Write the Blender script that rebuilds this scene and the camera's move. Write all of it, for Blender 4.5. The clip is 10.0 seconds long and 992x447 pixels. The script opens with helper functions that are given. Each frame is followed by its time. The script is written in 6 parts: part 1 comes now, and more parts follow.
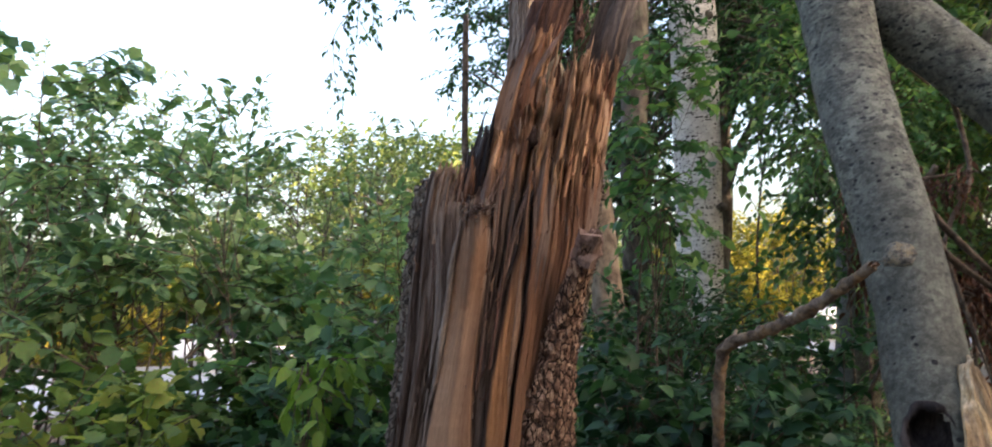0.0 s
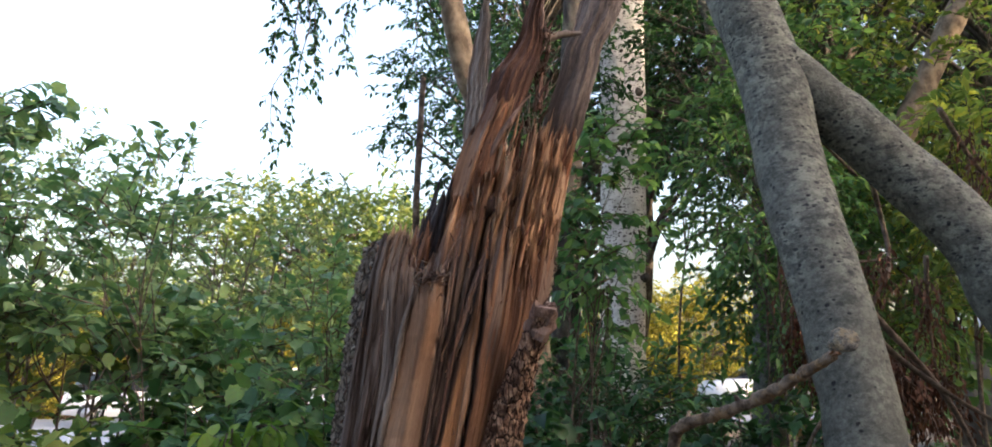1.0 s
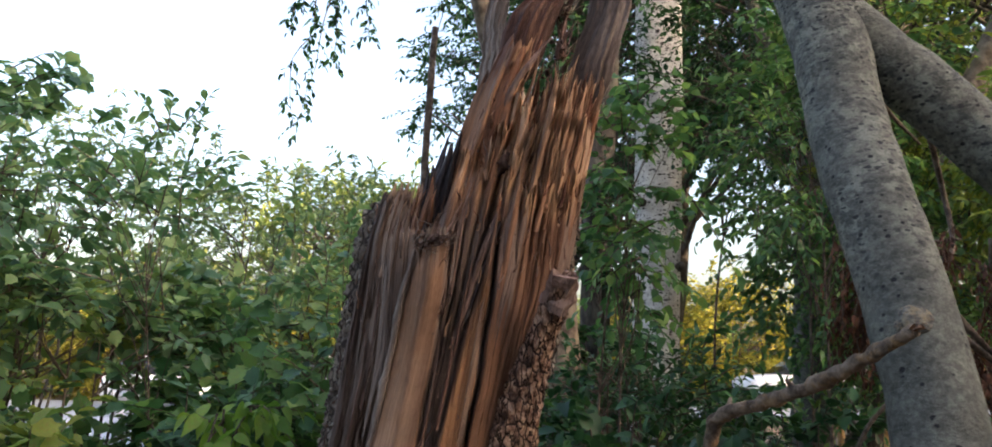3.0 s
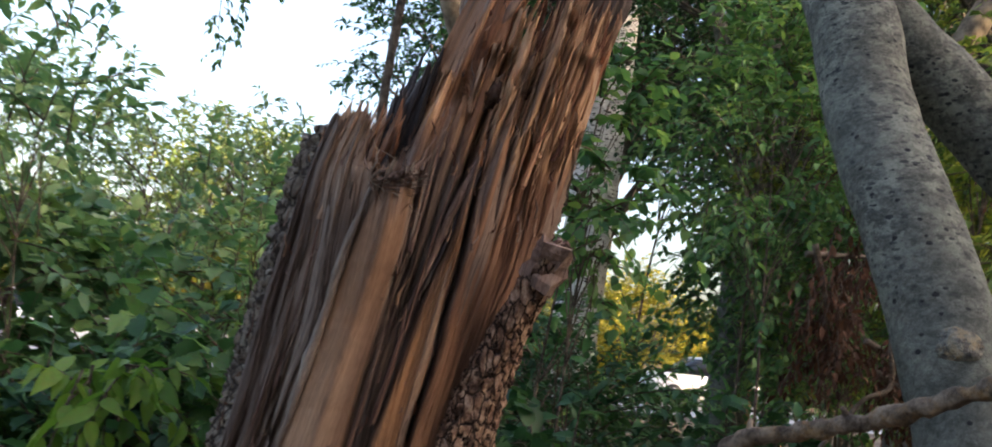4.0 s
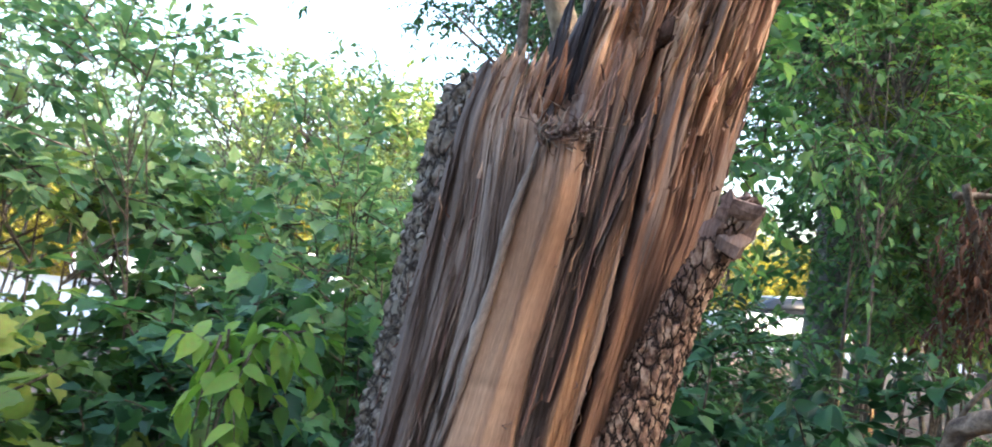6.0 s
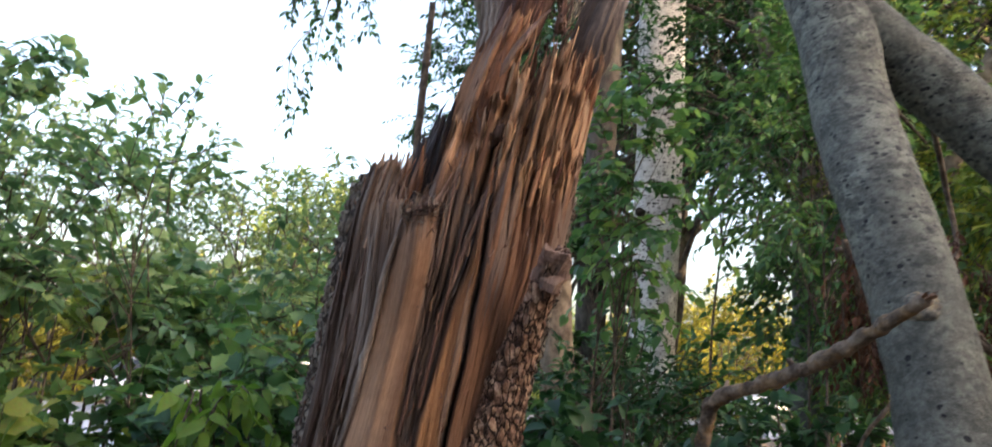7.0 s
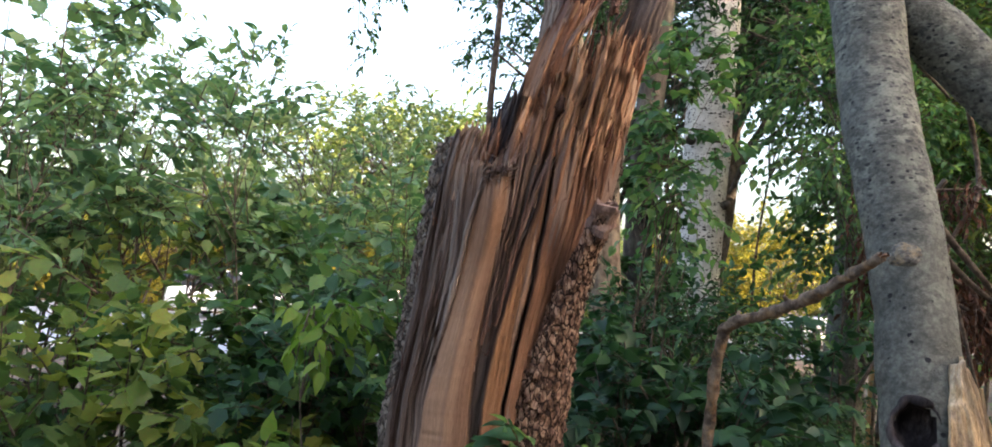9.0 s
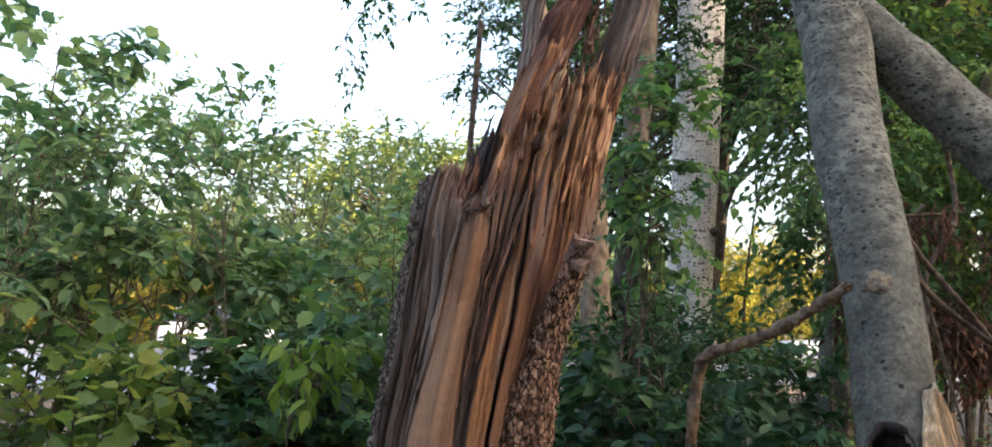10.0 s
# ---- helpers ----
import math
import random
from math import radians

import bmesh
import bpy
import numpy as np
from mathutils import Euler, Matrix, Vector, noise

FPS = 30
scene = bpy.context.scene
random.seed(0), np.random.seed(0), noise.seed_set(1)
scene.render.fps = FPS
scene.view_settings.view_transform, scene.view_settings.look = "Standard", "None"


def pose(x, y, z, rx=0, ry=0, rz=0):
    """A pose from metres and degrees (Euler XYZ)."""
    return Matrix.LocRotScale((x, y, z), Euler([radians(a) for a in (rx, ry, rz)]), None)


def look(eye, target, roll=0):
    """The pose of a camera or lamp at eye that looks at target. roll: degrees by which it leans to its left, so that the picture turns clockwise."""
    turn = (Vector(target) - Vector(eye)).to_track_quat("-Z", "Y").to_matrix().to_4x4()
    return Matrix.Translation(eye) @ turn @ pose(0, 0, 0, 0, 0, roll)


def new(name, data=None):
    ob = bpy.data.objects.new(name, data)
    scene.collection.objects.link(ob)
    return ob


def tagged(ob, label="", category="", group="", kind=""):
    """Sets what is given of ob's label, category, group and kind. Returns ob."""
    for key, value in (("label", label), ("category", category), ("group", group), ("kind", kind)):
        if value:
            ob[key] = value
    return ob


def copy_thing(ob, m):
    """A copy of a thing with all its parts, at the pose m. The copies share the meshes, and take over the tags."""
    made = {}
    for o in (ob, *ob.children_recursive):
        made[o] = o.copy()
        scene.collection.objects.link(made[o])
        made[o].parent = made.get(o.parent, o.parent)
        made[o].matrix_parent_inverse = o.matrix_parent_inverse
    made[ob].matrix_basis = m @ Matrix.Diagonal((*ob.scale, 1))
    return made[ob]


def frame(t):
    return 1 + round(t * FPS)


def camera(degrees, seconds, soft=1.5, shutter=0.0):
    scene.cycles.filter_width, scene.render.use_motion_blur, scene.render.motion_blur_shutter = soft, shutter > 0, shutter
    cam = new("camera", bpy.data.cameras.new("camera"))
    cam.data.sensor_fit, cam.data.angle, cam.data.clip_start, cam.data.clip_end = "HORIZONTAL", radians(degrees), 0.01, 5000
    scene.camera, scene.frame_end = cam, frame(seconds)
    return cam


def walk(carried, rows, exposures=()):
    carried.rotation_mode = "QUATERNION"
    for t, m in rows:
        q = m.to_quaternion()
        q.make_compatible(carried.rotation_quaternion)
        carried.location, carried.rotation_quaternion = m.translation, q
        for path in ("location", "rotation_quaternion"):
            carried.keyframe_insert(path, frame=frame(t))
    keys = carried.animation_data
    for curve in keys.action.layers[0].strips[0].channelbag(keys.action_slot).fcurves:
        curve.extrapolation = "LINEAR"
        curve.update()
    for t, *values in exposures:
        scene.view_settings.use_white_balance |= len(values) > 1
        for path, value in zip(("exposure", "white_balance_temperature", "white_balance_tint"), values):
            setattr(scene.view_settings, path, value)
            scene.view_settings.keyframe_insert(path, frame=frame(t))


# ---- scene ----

cam = camera(67.9, 10.0, soft=1.7, shutter=0.2)
PATH = [
    (0, (0.0, 0.0, 1.6), (-0.135, 1.983, 1.826), -1.4),
    (0.5, (-0.029, 0.022, 1.615), (0.017, 1.992, 1.96), 0.0),
    (1, (-0.073, 0.028, 1.623), (0.007, 1.989, 2.007), 0.6),
    (1.5, (-0.105, 0.029, 1.618), (0.038, 1.988, 1.995), 1.3),
    (2, (-0.128, 0.035, 1.607), (0.012, 2.002, 1.938), 2.0),
    (2.2, (-0.136, 0.039, 1.599), (0.027, 2.012, 1.882), 2.5),
    (3.3, (-0.002, 0.281, 1.597), (-0.051, 2.244, 1.975), 1.5),
    (3.5, (-0.046, 0.305, 1.575), (-0.043, 2.275, 1.922), 0.6),
    (3.8, (-0.08, 0.434, 1.591), (-0.014, 2.404, 1.924), 3.3),
    (4, (-0.108, 0.525, 1.602), (0.105, 2.489, 1.916), 7.5),
    (4.1, (-0.115, 0.566, 1.61), (0.165, 2.52, 1.933), 7.6),
    (4.3, (-0.159, 0.652, 1.658), (0.235, 2.597, 1.908), 6.3),
    (4.5, (-0.179, 0.691, 1.667), (0.274, 2.631, 1.843), 6.5),
    (5, (-0.232, 0.76, 1.719), (0.222, 2.703, 1.85), 9.4),
    (5.5, (-0.235, 0.75, 1.733), (0.121, 2.713, 1.873), 9.6),
    (5.7, (-0.247, 0.715, 1.682), (-0.023, 2.699, 1.805), 8.7),
    (6.8, (-0.056, 0.378, 1.566), (-0.144, 2.353, 1.873), 4.6),
    (6.9, (-0.006, 0.34, 1.547), (-0.062, 2.31, 1.891), 4.9),
    (7, (-0.01, 0.292, 1.537), (-0.019, 2.252, 1.934), 3.3),
    (7.5, (0.035, 0.119, 1.56), (0.139, 2.048, 2.076), 4.0),
    (8, (-0.026, -0.017, 1.56), (0.177, 1.937, 1.934), 4.2),
    (8.2, (-0.038, -0.05, 1.583), (0.132, 1.899, 1.998), 6.1),
    (8.5, (-0.077, -0.082, 1.576), (-0.09, 1.888, 1.92), 5.1),
    (9, (-0.039, -0.034, 1.557), (-0.169, 1.955, 1.726), 4.4),
    (9.5, (0.011, -0.044, 1.572), (-0.096, 1.939, 1.809), 2.2),
    (10, (-0.005, -0.062, 1.571), (-0.125, 1.919, 1.82), 3.2),
]
EXPOSURES = [(t, 2.72 + e, k, g) for t, e, k, g in (
    (0.0, 0.0, 6450.0, 18.0), (1.0, -0.03, 6450.0, 18.0), (1.5, -0.25, 6450.0, 18.0), (2.2, -0.24, 6450.0, 18.0), (3.5, -0.08, 6450.0, 18.0), (3.8, -0.16, 6450.0, 18.0), (4.4, 0.46, 6100.0, 10.0),
    (4.9, 2.2, 6000.0, 12.0), (5.3, 1.95, 5800.0, 12.0), (5.7, 1.55, 5650.0, 12.0), (6.6, 0.3, 6350.0, 16.0), (7.0, 0.12, 6450.0, 18.0), (7.4, -0.43, 6450.0, 18.0), (8.0, -0.16, 6450.0, 18.0), (8.6, -0.02, 6450.0, 18.0),
    (9.0, 0.36, 6450.0, 18.0), (9.5, 0.25, 6450.0, 18.0), (10.0, 0.2, 6450.0, 18.0))]
walk(cam, [(t, look(eye, target, roll)) for t, eye, target, roll in PATH], EXPOSURES)

# ---- world and sun: low evening sun behind the camera, foreground in tree shade ----
SUN_EL, SUN_AZ = 13.0, 128.0  # azimuth clockwise from +y
world = bpy.data.worlds.new("evening_sky")
scene.world = world
world.use_nodes = True
wn = world.node_tree.nodes
sky = wn.new("ShaderNodeTexSky")
sky.sky_type = "NISHITA"
sky.sun_disc = False
sky.sun_elevation, sky.sun_rotation = radians(SUN_EL), radians(SUN_AZ)
sky.air_density, sky.dust_density, sky.ozone_density = 1.0, 7.0, 0.6
wn["Background"].inputs["Strength"].default_value = 0.15
world.node_tree.links.new(sky.outputs["Color"], wn["Background"].inputs["Color"])
sun_data = bpy.data.lights.new("sun", "SUN")
sun_data.energy, sun_data.angle, sun_data.color = 2.3, radians(0.5), (1.0, 0.78, 0.5)
sun = new("sun", sun_data)
sun.matrix_world = look((20 * math.sin(radians(SUN_AZ)), 20 * math.cos(radians(SUN_AZ)), 20 * math.tan(radians(SUN_EL))), (0, 0, 0))

# ---- small tools ----
def vnoise(p, seed=0):
    """Smooth value noise in -1..1 for an (n, 3) array."""
    p = np.asarray(p, float)
    i = np.floor(p).astype(np.int64)
    f = p - i
    f = f * f * (3 - 2 * f)
    out = np.zeros(len(p))
    for dx in (0, 1):
        for dy in (0, 1):
            for dz in (0, 1):
                h = (i[:, 0] + dx) * 73856093 ^ (i[:, 1] + dy) * 19349663 ^ (i[:, 2] + dz) * 83492791 ^ (seed * 2654435 + 97)
                h = (h * 1103515245 + 12345) & 0x7FFFFFFF
                h = ((h >> 13) ^ h) * 60493 & 0x7FFFFFFF
                v = h / 0x3FFFFFFF - 1.0
                w = (f[:, 0] if dx else 1 - f[:, 0]) * (f[:, 1] if dy else 1 - f[:, 1]) * (f[:, 2] if dz else 1 - f[:, 2])
                out += w * v
    return out


def fnoise(p, seed=0, octaves=3):
    return sum(vnoise(np.asarray(p) * 2.0**k, seed + k) / 2.0**k for k in range(octaves))


def cells(p, seed=0):
    """Distances to the nearest and second nearest of scattered points: cracks run where they are equal."""
    p = np.asarray(p, float)
    i = np.floor(p).astype(np.int64)
    f1, f2 = np.full(len(p), 9.0), np.full(len(p), 9.0)
    for dx in (-1, 0, 1):
        for dy in (-1, 0, 1):
            for dz in (-1, 0, 1):
                c = i + (dx, dy, dz)
                d = 0.0
                for axis in range(3):
                    h = c[:, 0] * 73856093 ^ c[:, 1] * 19349663 ^ c[:, 2] * 83492791 ^ (seed * 7919 + axis * 104729)
                    h = (h * 1103515245 + 12345) & 0x7FFFFFFF
                    h = ((h >> 11) ^ h) * 60493 & 0x7FFFFFFF
                    d = d + (c[:, axis] + h / 0x7FFFFFFF - p[:, axis]) ** 2
                d = np.sqrt(d)
                f2 = np.where(d < f1, f1, np.minimum(f2, d))
                f1 = np.minimum(f1, d)
    return f1, f2


def plates(p, seed=0, crack=0.16):
    """Bark plates: 1 on a plate, falling to 0 in the cracks, each plate at its own height."""
    f1, f2 = cells(p, seed)
    return np.clip((f2 - f1) / crack, 0, 1) * (0.75 + 0.25 * vnoise(np.asarray(p) * 0.9, seed + 4))


def unit(v):
    v = np.asarray(v, float)
    return v / np.maximum(np.linalg.norm(v, axis=-1, keepdims=True), 1e-9)


def mesh_of(name, verts, faces, material, smooth=True):
    me = bpy.data.meshes.new(name)
    me.from_pydata(np.asarray(verts, float).tolist(), [], [tuple(int(i) for i in f) for f in faces])
    if smooth:
        me.shade_smooth()
    if material:
        me.materials.append(material)
    return me


def part(name, data, material, parent, label="", smooth=True):
    """Links one mesh, given as (verts, faces) or as a mesh, under a thing or a part."""
    me = data if isinstance(data, bpy.types.Mesh) else mesh_of(name, data[0], data[1], material, smooth)
    ob = new(name, me)
    ob.parent = parent
    if label:
        ob["label"] = label
    return ob


def thing(name, place, label, category, group="", kind=""):
    ob = new(name)
    ob.location = place
    return tagged(ob, label, category, group, kind)


def smooth_path(pts, n):
    """Catmull-Rom through the points, n samples."""
    pts = np.asarray(pts, float)
    q = np.vstack([2 * pts[:1] - pts[1:2], pts, 2 * pts[-1:] - pts[-2:-1]])
    s = np.linspace(0, len(pts) - 1 - 1e-6, n)
    k = s.astype(int)
    t = (s - k)[:, None]
    a, b, c, d = q[k], q[k + 1], q[k + 2], q[k + 3]
    return 0.5 * (2 * b + (c - a) * t + (2 * a - 5 * b + 4 * c - d) * t * t + (3 * b - a - 3 * c + d) * t**3)


def tube(pts, radii, sides=8, rough=0.0, freq=8.0, seed=0, caps=True):
    """A tapered, slightly uneven limb along pts. Returns verts and faces."""
    pts, n = np.asarray(pts, float), len(pts)
    radii = np.interp(np.linspace(0, 1, n), np.linspace(0, 1, len(radii)), radii)
    tan = unit(np.gradient(pts, axis=0))
    ref = np.where(np.abs(tan[:, 2:3]) > 0.9, [[0.0, 1.0, 0.0]], [[0.0, 0.0, 1.0]])
    if np.abs(tan[:, 2]).mean() > 0.5:
        ref = np.tile([[0.0, 1.0, 0.0]], (n, 1))
    a = unit(np.cross(ref, tan))
    b = np.cross(tan, a)
    ang = np.linspace(0, 2 * math.pi, sides, endpoint=False)
    ring = a[:, None] * np.cos(ang)[None, :, None] + b[:, None] * np.sin(ang)[None, :, None]
    r = radii[:, None] * np.ones(sides)
    if rough:
        where = (pts[:, None] + ring * radii[:, None, None]).reshape(-1, 3) * freq
        r = r * (1 + rough * fnoise(where, seed, 2).reshape(n, sides))
    v = (pts[:, None] + ring * r[..., None]).reshape(-1, 3)
    f = []
    for i in range(n - 1):
        for j in range(sides):
            k = (j + 1) % sides
            f.append((i * sides + j, i * sides + k, (i + 1) * sides + k, (i + 1) * sides + j))
    if caps:
        f.append(tuple(range(sides - 1, -1, -1)))
        f.append(tuple((n - 1) * sides + j for j in range(sides)))
    return v, f


def join(*pieces):
    vs, fs, k = [], [], 0
    for v, f in pieces:
        vs.append(np.asarray(v, float).reshape(-1, 3))
        fs += [tuple(i + k for i in g) for g in f]
        k += len(vs[-1])
    return np.vstack(vs), fs


def box(cx, cy, cz, sx, sy, sz):
    v = [(cx + sx * (i - 0.5), cy + sy * (j - 0.5), cz + sz * (k - 0.5)) for i in (0, 1) for j in (0, 1) for k in (0, 1)]
    return np.array(v), [(0, 1, 3, 2), (4, 6, 7, 5), (0, 4, 5, 1), (2, 3, 7, 6), (0, 2, 6, 4), (1, 5, 7, 3)]


# ---- leaves ----
LANCE = (np.array([(0, 0, 0), (-.5, .3, .10), (0, .33, 0), (.5, .3, .10), (-.42, .66, .05), (0, .68, -.05), (.42, .66, .05), (0, 1, -.18)]),
         [(0, 2, 1), (0, 3, 2), (1, 2, 5, 4), (2, 3, 6, 5), (4, 5, 7), (5, 6, 7)])
HEART = (np.array([(0, .05, 0), (-.5, .02, .1), (-.62, .35, .08), (0, .4, -.03), (.62, .35, .08), (.5, .02, .1), (-.3, .75, .0), (.3, .75, .0), (0, 1.05, -.15)]),
         [(0, 3, 2, 1), (0, 5, 4, 3), (2, 3, 6), (3, 4, 7), (3, 8, 6), (3, 7, 8)])
LOBE_HALF = [(-.3, .08, .06), (-.4, .25, .05), (-.6, .46, .08), (-.42, .58, .03), (-.34, .8, .0), (-.17, .82, -.06)]
LOBED = (np.array([(0, .42, -.04), (0, 0, 0)] + LOBE_HALF + [(0, 1.05, -.18)] + [(-x, y, z) for x, y, z in LOBE_HALF[::-1]]), [(0, k + 1 if k < 14 else 1, k) for k in range(1, 15)])
def broad_leaf():
    """A pointed oval leaf, folded along its rib, with a drooping tip."""
    ys = (0.0, 0.1, 0.28, 0.48, 0.68, 0.85, 1.0)
    ws = (0.0, 0.36, 0.52, 0.5, 0.36, 0.17, 0.0)
    v, f = [(0, 0, 0)], []
    for y, w in zip(ys[1:-1], ws[1:-1]):
        dip = -0.16 * y * y
        v += [(-w, y - 0.02, dip + 0.1 * w * 2), (0, y, dip), (w, y - 0.02, dip + 0.1 * w * 2)]
    v.append((0, 1, -0.2))
    f += [(0, 2, 1), (0, 3, 2)]
    for k in range(4):
        a = 1 + 3 * k
        f += [(a, a + 1, a + 4, a + 3), (a + 1, a + 2, a + 5, a + 4)]
    f += [(13, 14, 16), (14, 15, 16)]
    return np.array(v, float), f


BROAD = broad_leaf()
KITE = (np.array([(0, 0, 0), (-.5, .42, .12), (0, 1, -.1), (.5, .42, .12)]), [(0, 3, 2), (0, 2, 1)])


def leaf_mesh(name, leaf, place, along, up, length, width, material):
    """One mesh of many leaves: place, along and up are (n, 3); length and width are (n,)."""
    tv, tf = leaf
    y = unit(along)
    x = unit(np.cross(y, up))
    z = np.cross(x, y)
    v = place[:, None] + (tv[None, :, 0:1] * width[:, None, None]) * x[:, None] + (tv[None, :, 1:2] * length[:, None, None]) * y[:, None] + (tv[None, :, 2:3] * length[:, None, None]) * z[:, None]
    n, k = len(place), len(tv)
    me = bpy.data.meshes.new(name)
    loops = np.concatenate([np.array(f) for f in tf])
    sizes = np.array([len(f) for f in tf])
    all_loops = (loops[None, :] + (np.arange(n) * k)[:, None]).ravel()
    all_sizes = np.tile(sizes, n)
    me.vertices.add(n * k)
    me.vertices.foreach_set("co", v.reshape(-1).astype(np.float32))
    me.loops.add(len(all_loops))
    me.loops.foreach_set("vertex_index", all_loops.astype(np.int32))
    me.polygons.add(len(all_sizes))
    starts = np.concatenate([[0], np.cumsum(all_sizes)[:-1]])
    me.polygons.foreach_set("loop_start", starts.astype(np.int32))
    me.update(calc_edges=True)
    me.validate()
    me.shade_smooth()
    me.materials.append(material)
    return me


def sprays(rng, starts, ways, lengths, per, droop=0.25, pinnate=0.75, jitter=0.35):
    """Twigs with leaves set along both sides. Returns twig ends and the leaves' places, directions and ups."""
    n = len(starts)
    ways = unit(ways)
    s = (np.arange(per) + 0.6) / per
    sag = np.array([0, 0, -1.0]) * droop
    pos = starts[:, None] + ways[:, None] * (s[None, :, None] * lengths[:, None, None]) + sag * (s**2)[None, :, None] * lengths[:, None, None]
    tangent = unit(ways[:, None] + 2 * sag * s[None, :, None])
    side = unit(np.cross(ways, [0, 0, 1.0]) + rng.normal(0, .15, (n, 3)))
    sign = np.where(np.arange(per) % 2 == 0, 1.0, -1.0)[None, :, None]
    sign = sign * np.ones((n, per, 1))
    sign[:, -1] *= 0.15
    along = unit(tangent * (1 - pinnate * .5) + side[:, None] * sign * pinnate + sag * 0.8 + rng.normal(0, jitter, (n, per, 3)))
    up = np.array([0, 0, 1.0]) + rng.normal(0, .45, (n, per, 3))
    ends = pos[:, -1]
    mids = pos[:, per // 2]
    return mids, ends, pos.reshape(-1, 3), along.reshape(-1, 3), up.reshape(-1, 3)


def twig_tubes(a, m, e, r):
    """Thin three-sided twigs from a over m to e, joined."""
    n = len(a)
    d = unit(e - a)
    x = unit(np.cross(d, [0.3, 0.2, 1.0]))
    y = np.cross(d, x)
    ring = [math.cos(t) * x + math.sin(t) * y for t in (0, 2.1, 4.2)]
    v = np.stack([a + r * q for q in ring] + [m + .7 * r * q for q in ring] + [e + .25 * r * q for q in ring], 1).reshape(-1, 3)
    base = np.arange(n)[:, None] * 9
    quad = np.array([(i + 3 * k, (i + 1) % 3 + 3 * k, (i + 1) % 3 + 3 * k + 3, i + 3 * k + 3) for k in (0, 1) for i in range(3)])
    return v, (base[:, None] + quad[None]).reshape(-1, 4)

# ---- materials ----
def material(name):
    m = bpy.data.materials.new(name)
    m.use_nodes = True
    return m, m.node_tree.nodes, m.node_tree.links, m.node_tree.nodes["Principled BSDF"]


def ramp(nodes, stops):
    r = nodes.new("ShaderNodeValToRGB")
    e = r.color_ramp.elements
    while len(e) < len(stops):
        e.new(0.5)
    for k, (p, c) in enumerate(stops):
        e[k].position, e[k].color = p, (*c, 1)
    return r


def tex_noise(nodes, links, scale, detail=5.0, stretch=(1, 1, 1), turn=(0, 0, 0), rough=0.55):
    co = nodes.new("ShaderNodeTexCoord")
    turned = nodes.new("ShaderNodeMapping")
    turned.inputs["Rotation"].default_value = [radians(a) for a in turn]
    mp = nodes.new("ShaderNodeMapping")
    mp.inputs["Scale"].default_value = stretch
    n = nodes.new("ShaderNodeTexNoise")
    n.inputs["Scale"].default_value, n.inputs["Detail"].default_value, n.inputs["Roughness"].default_value = scale, detail, rough
    links.new(co.outputs["Object"], turned.inputs["Vector"])
    links.new(turned.outputs["Vector"], mp.inputs["Vector"])
    links.new(mp.outputs["Vector"], n.inputs["Vector"])
    return n


def mixed(nodes, links, fac, a, b, mode="MIX"):
    m = nodes.new("ShaderNodeMix")
    m.data_type, m.blend_type = "RGBA", mode
    for sock, v in ((m.inputs["Factor"], fac), (m.inputs["A"], a), (m.inputs["B"], b)):
        if isinstance(v, bpy.types.NodeSocket):
            links.new(v, sock)
        elif isinstance(v, (int, float)):
            sock.default_value = v
        else:
            sock.default_value = (*v, 1)
    return m.outputs["Result"]


def bump(nodes, links, height, bsdf, strength=0.5, distance=0.01):
    b = nodes.new("ShaderNodeBump")
    b.inputs["Strength"].default_value, b.inputs["Distance"].default_value = strength, distance
    links.new(height, b.inputs["Height"])
    links.new(b.outputs["Normal"], bsdf.inputs["Normal"])


def leaf_material(name, dark, mid, light, gloss=0.45, glow=0.45):
    """Leaf: green that varies from leaf to leaf, lets light through."""
    m, n, l, b = material(name)
    g = n.new("ShaderNodeNewGeometry")
    r = ramp(n, [(0.0, dark), (0.55, mid), (1.0, light)])
    l.new(g.outputs["Random Per Island"], r.inputs["Fac"])
    big = tex_noise(n, l, 1.3, 2.0)
    tone = ramp(n, [(0.3, (0.75, 0.8, 0.75)), (0.7, (1.2, 1.15, 0.95))])
    l.new(big.outputs["Fac"], tone.inputs["Fac"])
    col = mixed(n, l, 1.0, r.outputs["Color"], tone.outputs["Color"], "MULTIPLY")
    fine = tex_noise(n, l, 90, 3.0)
    col = mixed(n, l, 0.25, col, fine.outputs["Color"], "OVERLAY")
    l.new(col, b.inputs["Base Color"])
    b.inputs["Roughness"].default_value = gloss
    b.inputs["Specular IOR Level"].default_value = 0.22
    t = n.new("ShaderNodeBsdfTranslucent")
    l.new(mixed(n, l, 1.0, col, (1.2, 1.25, 0.72), "MULTIPLY"), t.inputs["Color"])
    mx = n.new("ShaderNodeMixShader")
    mx.inputs["Fac"].default_value = glow
    l.new(b.outputs["BSDF"], mx.inputs[1])
    l.new(t.outputs["BSDF"], mx.inputs[2])
    l.new(mx.outputs["Shader"], n["Material Output"].inputs["Surface"])
    return m


